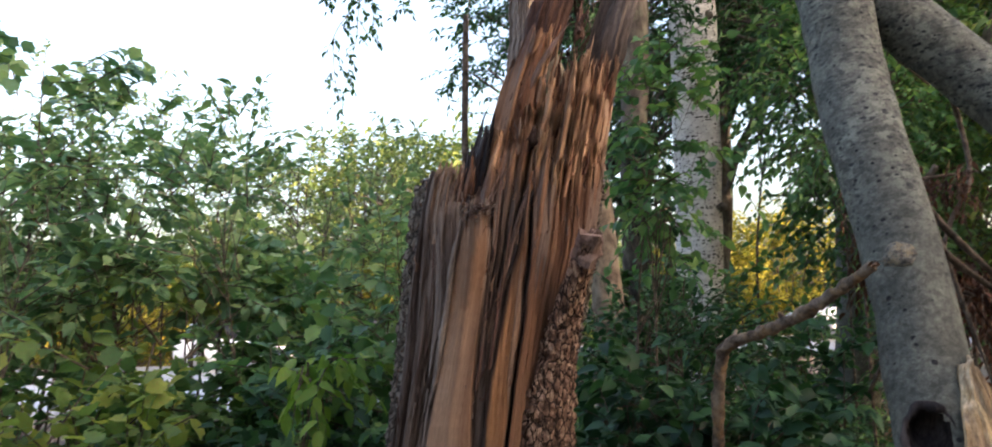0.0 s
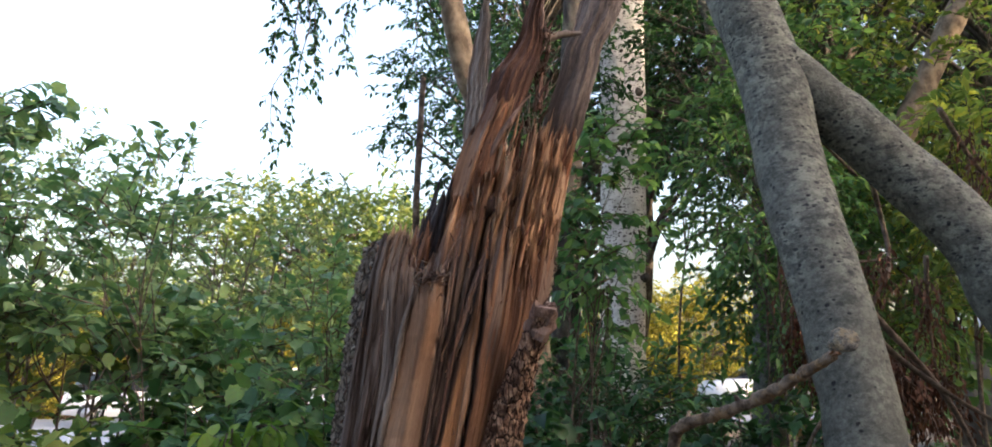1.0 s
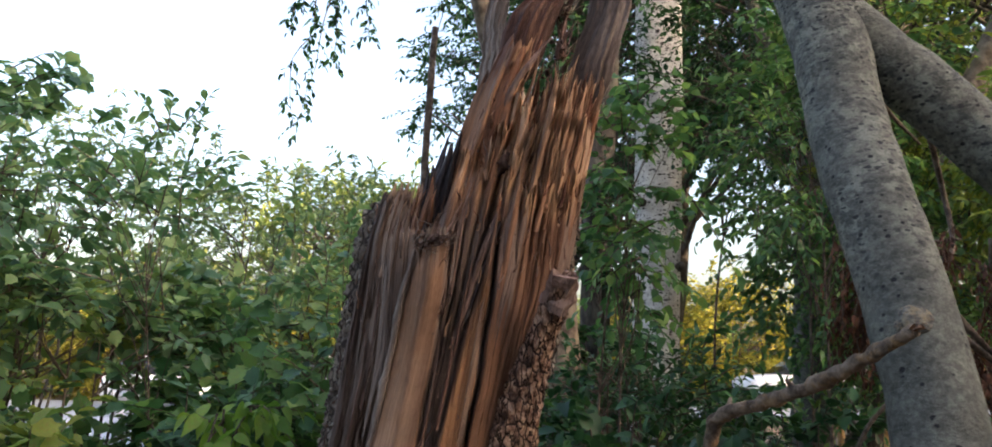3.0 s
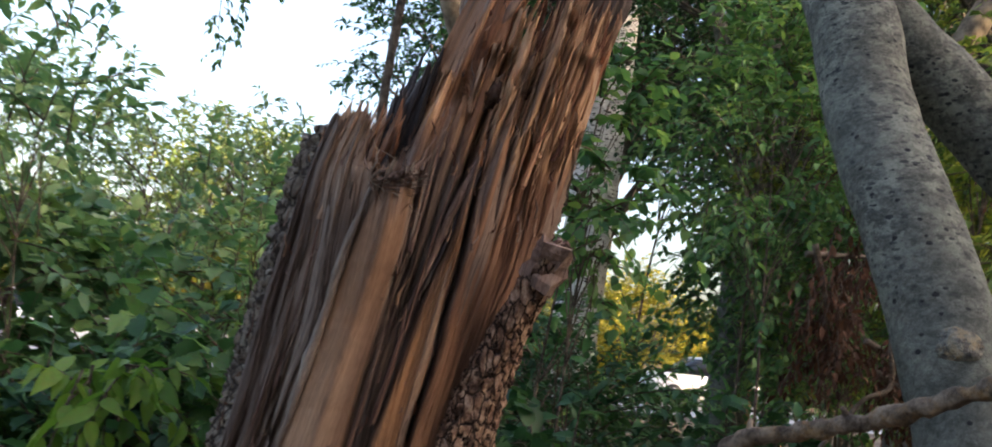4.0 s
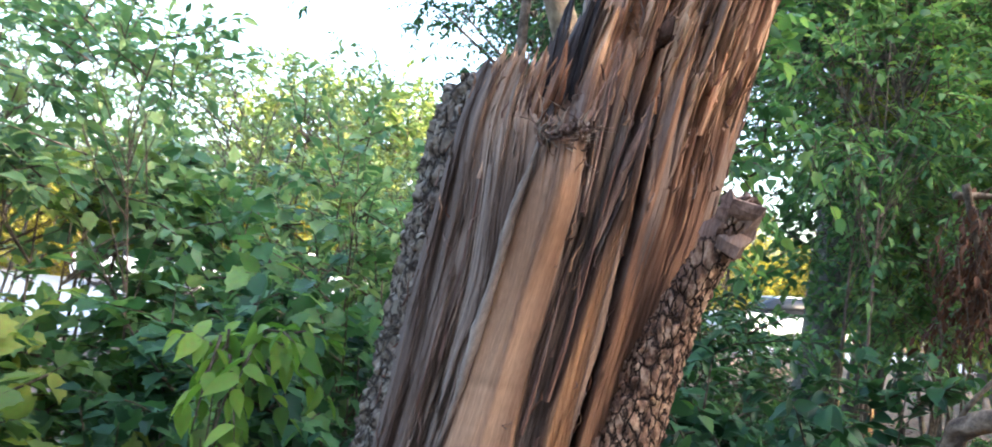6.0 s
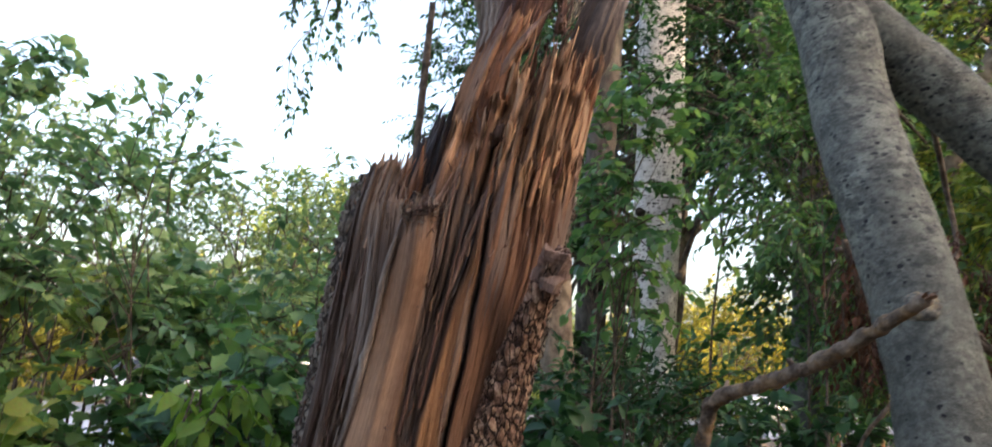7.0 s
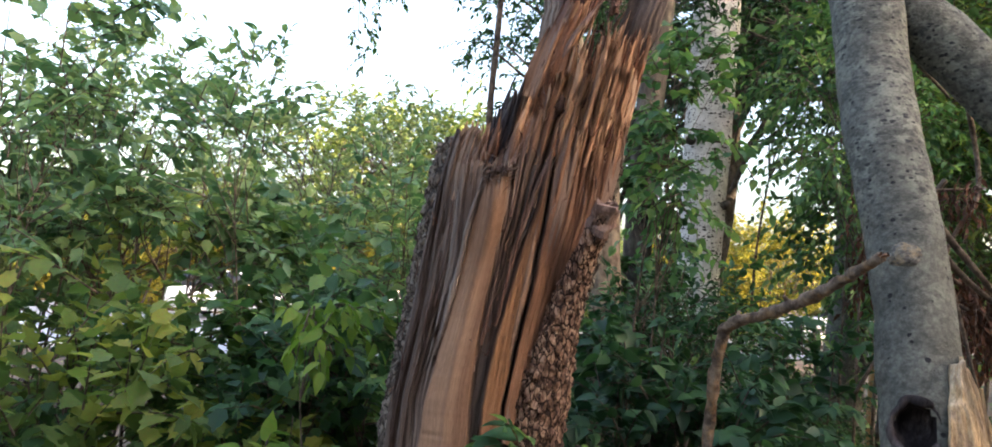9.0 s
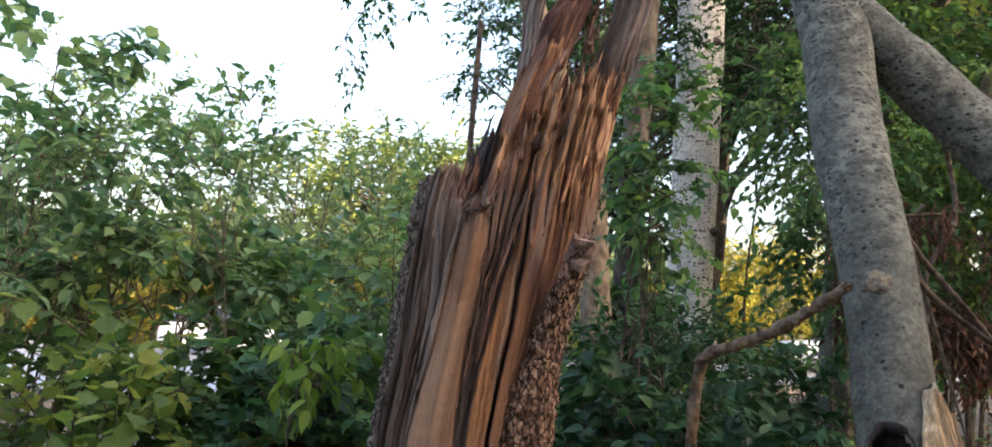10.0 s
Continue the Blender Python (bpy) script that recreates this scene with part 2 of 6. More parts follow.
def wood_material(name, stops, lean=10.0, fibre=1.0, depth=0.004, stain=(0.05, 0.035, 0.028), stain_amount=0.5, gloss=0.85, weather=0.45):
    """Torn wood: fibres along the leaning stem, weathered streaks, stains and fine relief; each piece its own tone."""
    m, n, l, b = material(name)
    fine = tex_noise(n, l, 1.0, 6.0, (150 * fibre, 150 * fibre, 6), (0, -lean, 0), 0.65)
    wide = tex_noise(n, l, 1.0, 5.0, (17, 17, 2.6), (0, -lean, 0), 0.6)
    r = ramp(n, stops)
    l.new(wide.outputs["Fac"], r.inputs["Fac"])
    streak = ramp(n, [(0.36, (0.6, 0.57, 0.55)), (0.5, (1, 1, 1)), (0.64, (1.25, 1.22, 1.19))])
    l.new(fine.outputs["Fac"], streak.inputs["Fac"])
    col = mixed(n, l, 0.9, r.outputs["Color"], streak.outputs["Color"], "MULTIPLY")
    grey = tex_noise(n, l, 1.0, 7.0, (22, 22, 5), (0, -lean, 15), 0.68)
    gr = ramp(n, [(0.5, (0, 0, 0)), (0.62, (weather,) * 3)])
    l.new(grey.outputs["Fac"], gr.inputs["Fac"])
    col = mixed(n, l, gr.outputs["Color"], col, (0.21, 0.16, 0.135))
    blot = tex_noise(n, l, 9.0, 5.0, (1, 1, 0.35), (0, -lean, 0))
    br = ramp(n, [(0.5, (0, 0, 0)), (0.68, (stain_amount,) * 3)])
    l.new(blot.outputs["Fac"], br.inputs["Fac"])
    col = mixed(n, l, br.outputs["Color"], col, stain)
    info = n.new("ShaderNodeObjectInfo")
    tone = ramp(n, [(0.0, (0.86, 0.85, 0.85)), (1.0, (1.1, 1.1, 1.1))])
    l.new(info.outputs["Random"], tone.inputs["Fac"])
    col = mixed(n, l, 1.0, col, tone.outputs["Color"], "MULTIPLY")
    l.new(col, b.inputs["Base Color"])
    b.inputs["Roughness"].default_value = gloss
    b.inputs["Specular IOR Level"].default_value = 0.2
    short = tex_noise(n, l, 1.0, 8.0, (330 * fibre, 330 * fibre, 42), (0, -lean, 0), 0.72)
    sr = ramp(n, [(0.4, (0.66, 0.64, 0.62)), (0.52, (1, 1, 1)), (0.63, (1.22, 1.2, 1.18))])
    l.new(short.outputs["Fac"], sr.inputs["Fac"])
    col = mixed(n, l, 0.75, col, sr.outputs["Color"], "MULTIPLY")
    l.new(col, b.inputs["Base Color"])
    both = mixed(n, l, 0.5, mixed(n, l, 0.6, fine.outputs["Fac"], short.outputs["Fac"]), wide.outputs["Fac"])
    bump(n, l, both, b, 1.0, depth * 1.2)
    return m


def specks(nodes, links, stretch, share, size, wobble=0.35):
    """Scattered irregular marks: 1 on a mark, 0 off it; share of the cells that hold one, size in cells."""
    co = nodes.new("ShaderNodeTexCoord")
    mp = nodes.new("ShaderNodeMapping")
    mp.inputs["Scale"].default_value = stretch
    links.new(co.outputs["Object"], mp.inputs["Vector"])
    warp = tex_noise(nodes, links, max(stretch) * 1.2, 4.0, rough=0.7)
    wv = mixed(nodes, links, wobble, mp.outputs["Vector"], warp.outputs["Color"], "ADD")
    vo = nodes.new("ShaderNodeTexVoronoi")
    vo.inputs["Scale"].default_value = 1.0
    links.new(wv, vo.inputs["Vector"])
    sep = nodes.new("ShaderNodeSeparateColor")
    links.new(vo.outputs["Color"], sep.inputs["Color"])
    reach = nodes.new("ShaderNodeMapRange")
    reach.inputs["From Min"].default_value, reach.inputs["From Max"].default_value = 1 - share, 1.0
    reach.inputs["To Min"].default_value, reach.inputs["To Max"].default_value = 0.0, size
    links.new(sep.outputs["Red"], reach.inputs["Value"])
    less = nodes.new("ShaderNodeMath")
    less.operation = "SUBTRACT"
    links.new(reach.outputs["Result"], less.inputs[0])
    links.new(vo.outputs["Distance"], less.inputs[1])
    soft_edge = nodes.new("ShaderNodeMapRange")
    soft_edge.inputs["From Min"].default_value, soft_edge.inputs["From Max"].default_value = -0.04, 0.06
    links.new(less.outputs["Value"], soft_edge.inputs["Value"])
    return soft_edge.outputs["Result"]


def bark_material(name, low, mid, high, scale=14.0, stretch=(1, 1, 0.35), lichen=None, lichen_amount=0.35, depth=0.012, spots=None, flakes=None):
    m, n, l, b = material(name)
    rough = tex_noise(n, l, scale, 8.0, stretch, (0, 8, 0), 0.65)
    r = ramp(n, [(0.38, low), (0.5, mid), (0.63, high)])
    l.new(rough.outputs["Fac"], r.inputs["Fac"])
    col = r.outputs["Color"]
    if lichen:
        li = tex_noise(n, l, scale * 0.8, 6.0, (1, 1, 0.8), (0, 0, 30), 0.7)
        lr = ramp(n, [(0.5, (0, 0, 0)), (0.62, (lichen_amount * 2.0,) * 3)])
        l.new(li.outputs["Fac"], lr.inputs["Fac"])
        col = mixed(n, l, lr.outputs["Color"], col, lichen)
    if spots:
        for stretch, share, size in spots[1]:
            col = mixed(n, l, specks(n, l, stretch, share, size), col, spots[0])
    l.new(col, b.inputs["Base Color"])
    b.inputs["Roughness"].default_value = 0.88
    b.inputs["Specular IOR Level"].default_value = 0.25
    fine = tex_noise(n, l, scale * 6, 5.0, (1, 1, 0.6))
    height = mixed(n, l, 0.35, rough.outputs["Fac"], fine.outputs["Fac"])
    if flakes:
        co = n.new("ShaderNodeTexCoord")
        mp = n.new("ShaderNodeMapping")
        mp.inputs["Scale"].default_value = flakes[0]
        l.new(co.outputs["Object"], mp.inputs["Vector"])
        warp = tex_noise(n, l, max(flakes[0]) * 0.9, 4.0, rough=0.7)
        vo = n.new("ShaderNodeTexVoronoi")
        vo.feature = "DISTANCE_TO_EDGE"
        vo.inputs["Scale"].default_value = 1.0
        l.new(mixed(n, l, 0.55, mp.outputs["Vector"], warp.outputs["Color"], "ADD"), vo.inputs["Vector"])
        gap = ramp(n, [(0.015, (0, 0, 0)), (0.11, (1, 1, 1))])
        l.new(vo.outputs["Distance"], gap.inputs["Fac"])
        l.new(mixed(n, l, gap.outputs["Color"], flakes[1], col), b.inputs["Base Color"])
        height = mixed(n, l, 0.6, height, gap.outputs["Color"])
    bump(n, l, height, b, 0.9, depth)
    return m


def plain_material(name, a, b_col, scale=6.0, rough=0.6, metal=0.0, depth=0.002):
    m, n, l, b = material(name)
    t = tex_noise(n, l, scale, 6.0)
    r = ramp(n, [(0.35, a), (0.65, b_col)])
    l.new(t.outputs["Fac"], r.inputs["Fac"])
    l.new(r.outputs["Color"], b.inputs["Base Color"])
    b.inputs["Roughness"].default_value, b.inputs["Metallic"].default_value = rough, metal
    if depth:
        bump(n, l, t.outputs["Fac"], b, 0.4, depth)
    return m


LEAF_DARK = leaf_material("leaf_dark_green", (0.018, 0.05, 0.033), (0.034, 0.09, 0.048), (0.066, 0.15, 0.066), 0.42, 0.36)
LEAF_MID = leaf_material("leaf_green", (0.046, 0.115, 0.064), (0.09, 0.19, 0.09), (0.18, 0.285, 0.115), 0.42, 0.5)
LEAF_BOX = leaf_material("leaf_boxelder_green", (0.065, 0.145, 0.098), (0.135, 0.245, 0.145), (0.27, 0.37, 0.19), 0.4, 0.44)
LEAF_YELLOW = leaf_material("leaf_yellow_green", (0.08, 0.145, 0.055), (0.17, 0.245, 0.08), (0.34, 0.37, 0.1), 0.42, 0.5)
LEAF_FAR = leaf_material("leaf_far_green", (0.07, 0.12, 0.055), (0.125, 0.185, 0.075), (0.23, 0.27, 0.095), 0.45, 0.5)
# gold base colour carries the warm low sun on the far shrubs
LEAF_SUN_GOLD = leaf_material("leaf_sunlit_gold", (0.12, 0.13, 0.025), (0.24, 0.23, 0.04), (0.36, 0.31, 0.06))
LEAF_PALE = leaf_material("leaf_fresh_green", (0.07, 0.15, 0.03), (0.14, 0.25, 0.045), (0.24, 0.34, 0.07))
# paled base colour imitates the haze and sky glow over the back trees
LEAF_AIRY = leaf_material("leaf_hazy_grey_green", (0.12, 0.185, 0.13), (0.19, 0.27, 0.175), (0.3, 0.36, 0.2), 0.45, 0.62)
LEAF_DEAD = leaf_material("leaf_withered_brown", (0.03, 0.014, 0.01), (0.065, 0.03, 0.02), (0.13, 0.06, 0.04), 0.8, 0.15)
WOOD_TAN = wood_material("torn_wood_tan", [(0.37, (0.2, 0.116, 0.074)), (0.5, (0.3, 0.19, 0.126)), (0.62, (0.39, 0.265, 0.185))], 9, 0.7, 0.003, (0.208, 0.115, 0.0716), 0.35, 0.85, 0.12)
WOOD_ORANGE = wood_material("torn_wood_orange", [(0.37, (0.104, 0.0458, 0.0258)), (0.5, (0.26, 0.124, 0.0697)), (0.63, (0.395, 0.22, 0.132))], 13, 0.9, 0.007)
WOOD_RED = wood_material("rotted_wood_red_brown", [(0.37, (0.03, 0.013, 0.01)), (0.5, (0.09, 0.038, 0.026)), (0.63, (0.18, 0.085, 0.055))], 12, 0.9, 0.008)
WOOD_DARK = wood_material("weathered_wood_dark", [(0.37, (0.0468, 0.0258, 0.021)), (0.5, (0.109, 0.0611, 0.0478)), (0.63, (0.198, 0.12, 0.0955))], 8, 0.9, 0.007)
WOOD_GREY = wood_material("weathered_wood_grey", [(0.37, (0.0884, 0.0573, 0.0478)), (0.5, (0.182, 0.122, 0.103)), (0.62, (0.312, 0.226, 0.196))], 12, 0.8, 0.007, (0.0936, 0.0573, 0.043), 0.5)
WOOD_BARE = wood_material("smooth_bare_grey_wood", [(0.37, (0.15, 0.125, 0.11)), (0.5, (0.23, 0.195, 0.17)), (0.62, (0.32, 0.28, 0.245))], 16, 0.45, 0.003, (0.09, 0.07, 0.06), 0.45)
WOOD_PLANK = wood_material("weathered_grey_brown_plank", [(0.37, (0.085, 0.067, 0.058)), (0.5, (0.14, 0.113, 0.099)), (0.62, (0.215, 0.18, 0.158))], 16, 0.6, 0.005, (0.06, 0.045, 0.038), 0.5, 0.85, 0.3)
WOOD_BLACK = wood_material("black_wood", [(0.37, (0.012, 0.01, 0.011)), (0.5, (0.03, 0.025, 0.027)), (0.63, (0.085, 0.075, 0.075))], 8, 0.7, 0.009, (0.015, 0.012, 0.012), 0.5, 0.85, 0.12)
BARK_OLD = bark_material("furrowed_grey_bark", (0.065, 0.05, 0.04), (0.145, 0.118, 0.096), (0.25, 0.215, 0.178), 45, (1, 1, 0.5), (0.22, 0.215, 0.18), 0.25, 0.012, None, ((55, 55, 30), (0.04, 0.031, 0.026)))
BARK_RED = bark_material("flaky_red_brown_bark", (0.08, 0.045, 0.032), (0.21, 0.125, 0.088), (0.42, 0.29, 0.21), 60, (1, 1, 0.6), None, 0, 0.012, None, ((75, 75, 34), (0.028, 0.016, 0.012)))


def grey_trunk_material():
    """Grey bark: smooth and banded with scattered black dots low down, wrinkled and lichen-flecked higher up."""
    m, n, l, b = material("smooth_grey_bark")
    base = tex_noise(n, l, 1.0, 6.0, (9, 9, 14), (0, 5, 0), 0.6)
    r = ramp(n, [(0.38, (0.072, 0.076, 0.063)), (0.5, (0.098, 0.102, 0.085)), (0.62, (0.13, 0.134, 0.11))])
    l.new(base.outputs["Fac"], r.inputs["Fac"])
    grain = tex_noise(n, l, 1.0, 8.0, (70, 70, 75), (0, 4, 0), 0.72)
    gr = ramp(n, [(0.4, (0.52, 0.52, 0.52)), (0.52, (1, 1, 1)), (0.62, (1.42, 1.45, 1.43))])
    l.new(grain.outputs["Fac"], gr.inputs["Fac"])
    col = mixed(n, l, 0.8, r.outputs["Color"], gr.outputs["Color"], "MULTIPLY")
    co = n.new("ShaderNodeTexCoord")
    sep = n.new("ShaderNodeSeparateXYZ")
    l.new(co.outputs["Object"], sep.inputs["Vector"])
    up = n.new("ShaderNodeMapRange")
    up.inputs["From Min"].default_value, up.inputs["From Max"].default_value = 1.66, 1.86
    l.new(sep.outputs["Z"], up.inputs["Value"])
    rough_zone = tex_noise(n, l, 6, 4.0)
    zr = ramp(n, [(0.38, (0.25, 0.25, 0.25)), (0.52, (1, 1, 1))])
    l.new(rough_zone.outputs["Fac"], zr.inputs["Fac"])
    zone = mixed(n, l, 1.0, up.outputs["Result"], zr.outputs["Color"], "MULTIPLY")
    # pale lichen flakes
    pale = tex_noise(n, l, 22, 9.0, (1, 1, 1.3), (0, 0, 40), 0.75)
    par = ramp(n, [(0.5, (0, 0, 0)), (0.56, (0.6, 0.6, 0.6))])
    l.new(pale.outputs["Fac"], par.inputs["Fac"])
    col = mixed(n, l, mixed(n, l, 1.0, par.outputs["Color"], zone, "MULTIPLY"), col, (0.24, 0.25, 0.205))
    # dark cross-wrinkles
    marks = tex_noise(n, l, 1.0, 6.0, (22, 22, 46), (0, 14, 0), 0.66)
    mr = ramp(n, [(0.56, (0, 0, 0)), (0.62, (0.65, 0.65, 0.65))])
    l.new(marks.outputs["Fac"], mr.inputs["Fac"])
    col = mixed(n, l, mixed(n, l, 1.0, mr.outputs["Color"], zone, "MULTIPLY"), col, (0.034, 0.038, 0.038))
    # scattered black dots, and short dark pits higher up
    col = mixed(n, l, specks(n, l, (62, 62, 70), 0.16, 0.4), col, (0.012, 0.012, 0.013))
    pits = specks(n, l, (60, 60, 120), 0.55, 0.55, 0.6)
    col = mixed(n, l, mixed(n, l, 1.0, pits, zone, "MULTIPLY"), col, (0.022, 0.024, 0.024))
    l.new(col, b.inputs["Base Color"])
    b.inputs["Roughness"].default_value = 0.8
    b.inputs["Specular IOR Level"].default_value = 0.3
    both = mixed(n, l, 0.5, grain.outputs["Fac"], marks.outputs["Fac"])
    bump(n, l, both, b, 1.0, 0.01)
    return m


BARK_SMOOTH = grey_trunk_material()
BARK_WHITE = bark_material("white_birch_bark", (0.46, 0.45, 0.43), (0.57, 0.56, 0.54), (0.68, 0.67, 0.65), 9, (1, 1, 1.6), None, 0, 0.006, ((0.05, 0.046, 0.042), (((22, 22, 46), 0.6, 0.55), ((42, 42, 90), 0.5, 0.5))))
BARK_DARK = bark_material("dark_tree_bark", (0.024, 0.02, 0.017), (0.06, 0.05, 0.042), (0.12, 0.104, 0.085), 14, (1, 1, 0.4), (0.14, 0.155, 0.115), 0.2, 0.01)
BARK_LIMB = bark_material("tan_limb_bark", (0.09, 0.07, 0.052), (0.17, 0.135, 0.1), (0.25, 0.205, 0.155), 14, (1, 1, 0.7), None, 0, 0.008)
BARK_TWIG = bark_material("twig_bark", (0.04, 0.03, 0.022), (0.09, 0.068, 0.05), (0.16, 0.13, 0.1), 30, (1, 1, 1))
BARK_BRANCH = bark_material("dry_branch_bark", (0.05, 0.036, 0.027), (0.13, 0.1, 0.075), (0.24, 0.19, 0.145), 36, (1, 1, 1), (0.3, 0.17, 0.06), 0.22)
BARK_KNOT = bark_material("lichen_crusted_bark", (0.04, 0.037, 0.033), (0.12, 0.115, 0.1), (0.25, 0.23, 0.18), 55, (1, 1, 1), (0.32, 0.24, 0.13), 0.3)
WOOD_CURL = wood_material("dark_rotten_curl", [(0.37, (0.022, 0.011, 0.009)), (0.5, (0.06, 0.029, 0.021)), (0.63, (0.125, 0.066, 0.046))], 12, 0.9, 0.008, (0.03, 0.02, 0.016), 0.5, 0.85, 0.15)
WOOD_TORN = wood_material("torn_wood_pale", [(0.37, (0.28, 0.18, 0.09)), (0.5, (0.5, 0.37, 0.21)), (0.62, (0.62, 0.5, 0.34))], -14, 0.8, 0.004, (0.25, 0.13, 0.05), 0.5)

# ---- ground and road ----
def ground_height(x, y):
    rise = 0.085 * np.clip(x - 2.5, 0, 12) * np.clip((17 - y) / 5, 0, 1)
    p = np.stack([x, y, 0 * x], -1).reshape(-1, 3)
    rise = rise + 0.03 * np.clip(x, -14, 14) * np.clip((y - 12) / 8, 0, 1) * np.clip((90 - y) / 40, 0, 1)
    far = np.clip((np.hypot(x, y) - 60) / 60, 0, 1)
    return rise + (0.05 * fnoise(p * 0.6, 3, 3) + 0.015 * vnoise(p * 6, 9)).reshape(np.shape(x)) * (1 - far) - 0.05


GROUND_MAT, gn, gl, gb = material("dry_earth_with_litter")
g1 = tex_noise(gn, gl, 0.9, 8.0)
g2 = tex_noise(gn, gl, 35, 6.0)
gr = ramp(gn, [(0.3, (0.05, 0.04, 0.026)), (0.48, (0.12, 0.085, 0.055)), (0.6, (0.18, 0.135, 0.085)), (0.75, (0.07, 0.09, 0.035))])
gl.new(g1.outputs["Fac"], gr.inputs["Fac"])
gl.new(mixed(gn, gl, 0.6, gr.outputs["Color"], g2.outputs["Color"], "OVERLAY"), gb.inputs["Base Color"])
gb.inputs["Roughness"].default_value = 0.95
bump(gn, gl, g2.outputs["Fac"], gb, 0.8, 0.03)
ROAD_MAT = plain_material("worn_asphalt", (0.27, 0.28, 0.29), (0.36, 0.365, 0.37), 40, 0.55, 0, 0.004)

s = np.linspace(-1, 1, 161)
gx, gy = np.meshgrid(np.sign(s) * (np.abs(s) * 22 + 900 * np.abs(s) ** 7), np.sign(s) * (np.abs(s) * 26 + 900 * np.abs(s) ** 7) + 6, indexing="ij")
gz = ground_height(gx, gy)
n = len(s)
quads = [(i * n + j, (i + 1) * n + j, (i + 1) * n + j + 1, i * n + j + 1) for i in range(n - 1) for j in range(n - 1)]
ground = new("ground", mesh_of("ground", np.stack([gx, gy, gz], -1).reshape(-1, 3), quads, GROUND_MAT))
tagged(ground, "dry brown earth with sparse grass and litter", "ground", kind="structure")

rx = np.concatenate([np.linspace(-90, -15, 20), np.linspace(-14, 14, 29), np.linspace(15, 90, 20)])
across = [(21.0, -0.02), (21.2, 0.06), (24.5, 0.1), (28.0, 0.06), (28.2, -0.02)]
rv = [(x, y, z + 0.03 * max(-14, min(14, x))) for x in rx for y, z in across]
m5 = len(across)
rf = [(i * m5 + j, (i + 1) * m5 + j, (i + 1) * m5 + j + 1, i * m5 + j + 1) for i in range(len(rx) - 1) for j in range(m5 - 1)]
road = new("road", mesh_of("road", rv, rf, ROAD_MAT))
tagged(road, "pale worn asphalt road beyond the shrubs", "road", kind="structure")

CONCRETE = plain_material("pale_concrete", (0.34, 0.35, 0.37), (0.46, 0.47, 0.48), 3, 0.8, 0, 0.004)
px_, py_ = np.meshgrid(np.linspace(-17, -2.6, 40), np.linspace(11.8, 20.95, 26), indexing="ij")
pz_ = ground_height(px_, py_) * 0.5 + 0.5 * np.interp(py_, [12, 20], [0, 1]) * 0.03 * np.clip(px_, -14, 14) + 0.05
top_ = np.stack([px_, py_, pz_], -1).reshape(-1, 3)
grid = [(i * 26 + j, (i + 1) * 26 + j, (i + 1) * 26 + j + 1, i * 26 + j + 1) for i in range(39) for j in range(25)]
rim_ = [i * 26 for i in range(40)] + [39 * 26 + j for j in range(1, 26)] + [i * 26 + 25 for i in range(38, -1, -1)] + list(range(24, 0, -1))
skirt = [(rim_[k], rim_[k - 1], 1040 + (k - 1) % len(rim_), 1040 + k) for k in range(len(rim_))]
apron = new("pavement", mesh_of("pavement", np.concatenate([top_, top_[rim_] - (0, 0, 0.25)]), grid + skirt, CONCRETE))
tagged(apron, "pale concrete forecourt beside the road", "pavement", kind="structure")

# ---- the broken tree ----
def edge_left(z):
    return np.interp(z, [0, 1.3, 1.46, 1.65, 1.82, 1.9, 2.1, 2.3, 2.5], [-0.47, -0.385, -0.362, -0.344, -0.324, -0.306, -0.24, -0.15, -0.05])


def edge_right(z):
    return np.interp(z, [0, 1.3, 1.48, 1.714, 1.784, 1.977, 2.142, 2.362, 2.494], [-0.02, 0.02, 0.06, 0.115, 0.125, 0.152, 0.183, 0.238, 0.294])


def face_y(u, z):
    """Front of the torn face: bowed across, bulging at the frayed ledge, set back towards the top."""
    bow = 0.14 * (1 - np.sqrt(np.maximum(0.02, 1 - 0.95 * (2 * u - 1) ** 2)))
    bulge = np.interp(z, [1.1, 1.5, 1.65, 1.76, 1.8, 1.95], [0.035, 0.04, 0.05, 0.055, 0.05, 0.0]) * np.exp(-(((u - 0.4) / 0.26) ** 2))
    rim = 1.812 + 0.25 * (u - 0.4)
    ledge = np.clip((z - 1.6) / 0.15, 0, 1) * np.clip((rim - z) / 0.02, 0, 1) * np.exp(-(((u - 0.41) / 0.055) ** 2))
    return 1.578 + bow - bulge - 0.025 * ledge + 0.12 * np.maximum(z - 2.15, 0)


def on_face(u, z, dy=0.0):
    u, z = np.asarray(u, float), np.asarray(z, float)
    wob = np.stack([u * 3.5, 0 * u, z * 3.2], -1).reshape(-1, 3)
    w = 0.009 * fnoise(wob, 21, 2).reshape(u.shape)
    x = edge_left(z) + u * (edge_right(z) - edge_left(z)) + w
    return np.stack([x, face_y(u, z) + dy, z], -1)


def fibre(u, z, seed):
    """Relief of torn fibres, about -1..1: long ridges with finer ones on them."""
    u, z = np.broadcast_arrays(np.asarray(u, float), np.asarray(z, float))
    q = np.stack([u * 15, 0 * u + seed * 0.37, z * 2.6], -1).reshape(-1, 3)
    r = 0.9 * vnoise(q, seed) + 0.7 * (0.5 - np.abs(vnoise(q * (2.6, 1, 2.2), seed + 1)) * 2) + 0.35 * vnoise(q * (7.0, 1, 6.0), seed + 2) + 0.2 * vnoise(q * (14.0, 1, 22.0), seed + 3)
    return (r / 1.7).reshape(u.shape)


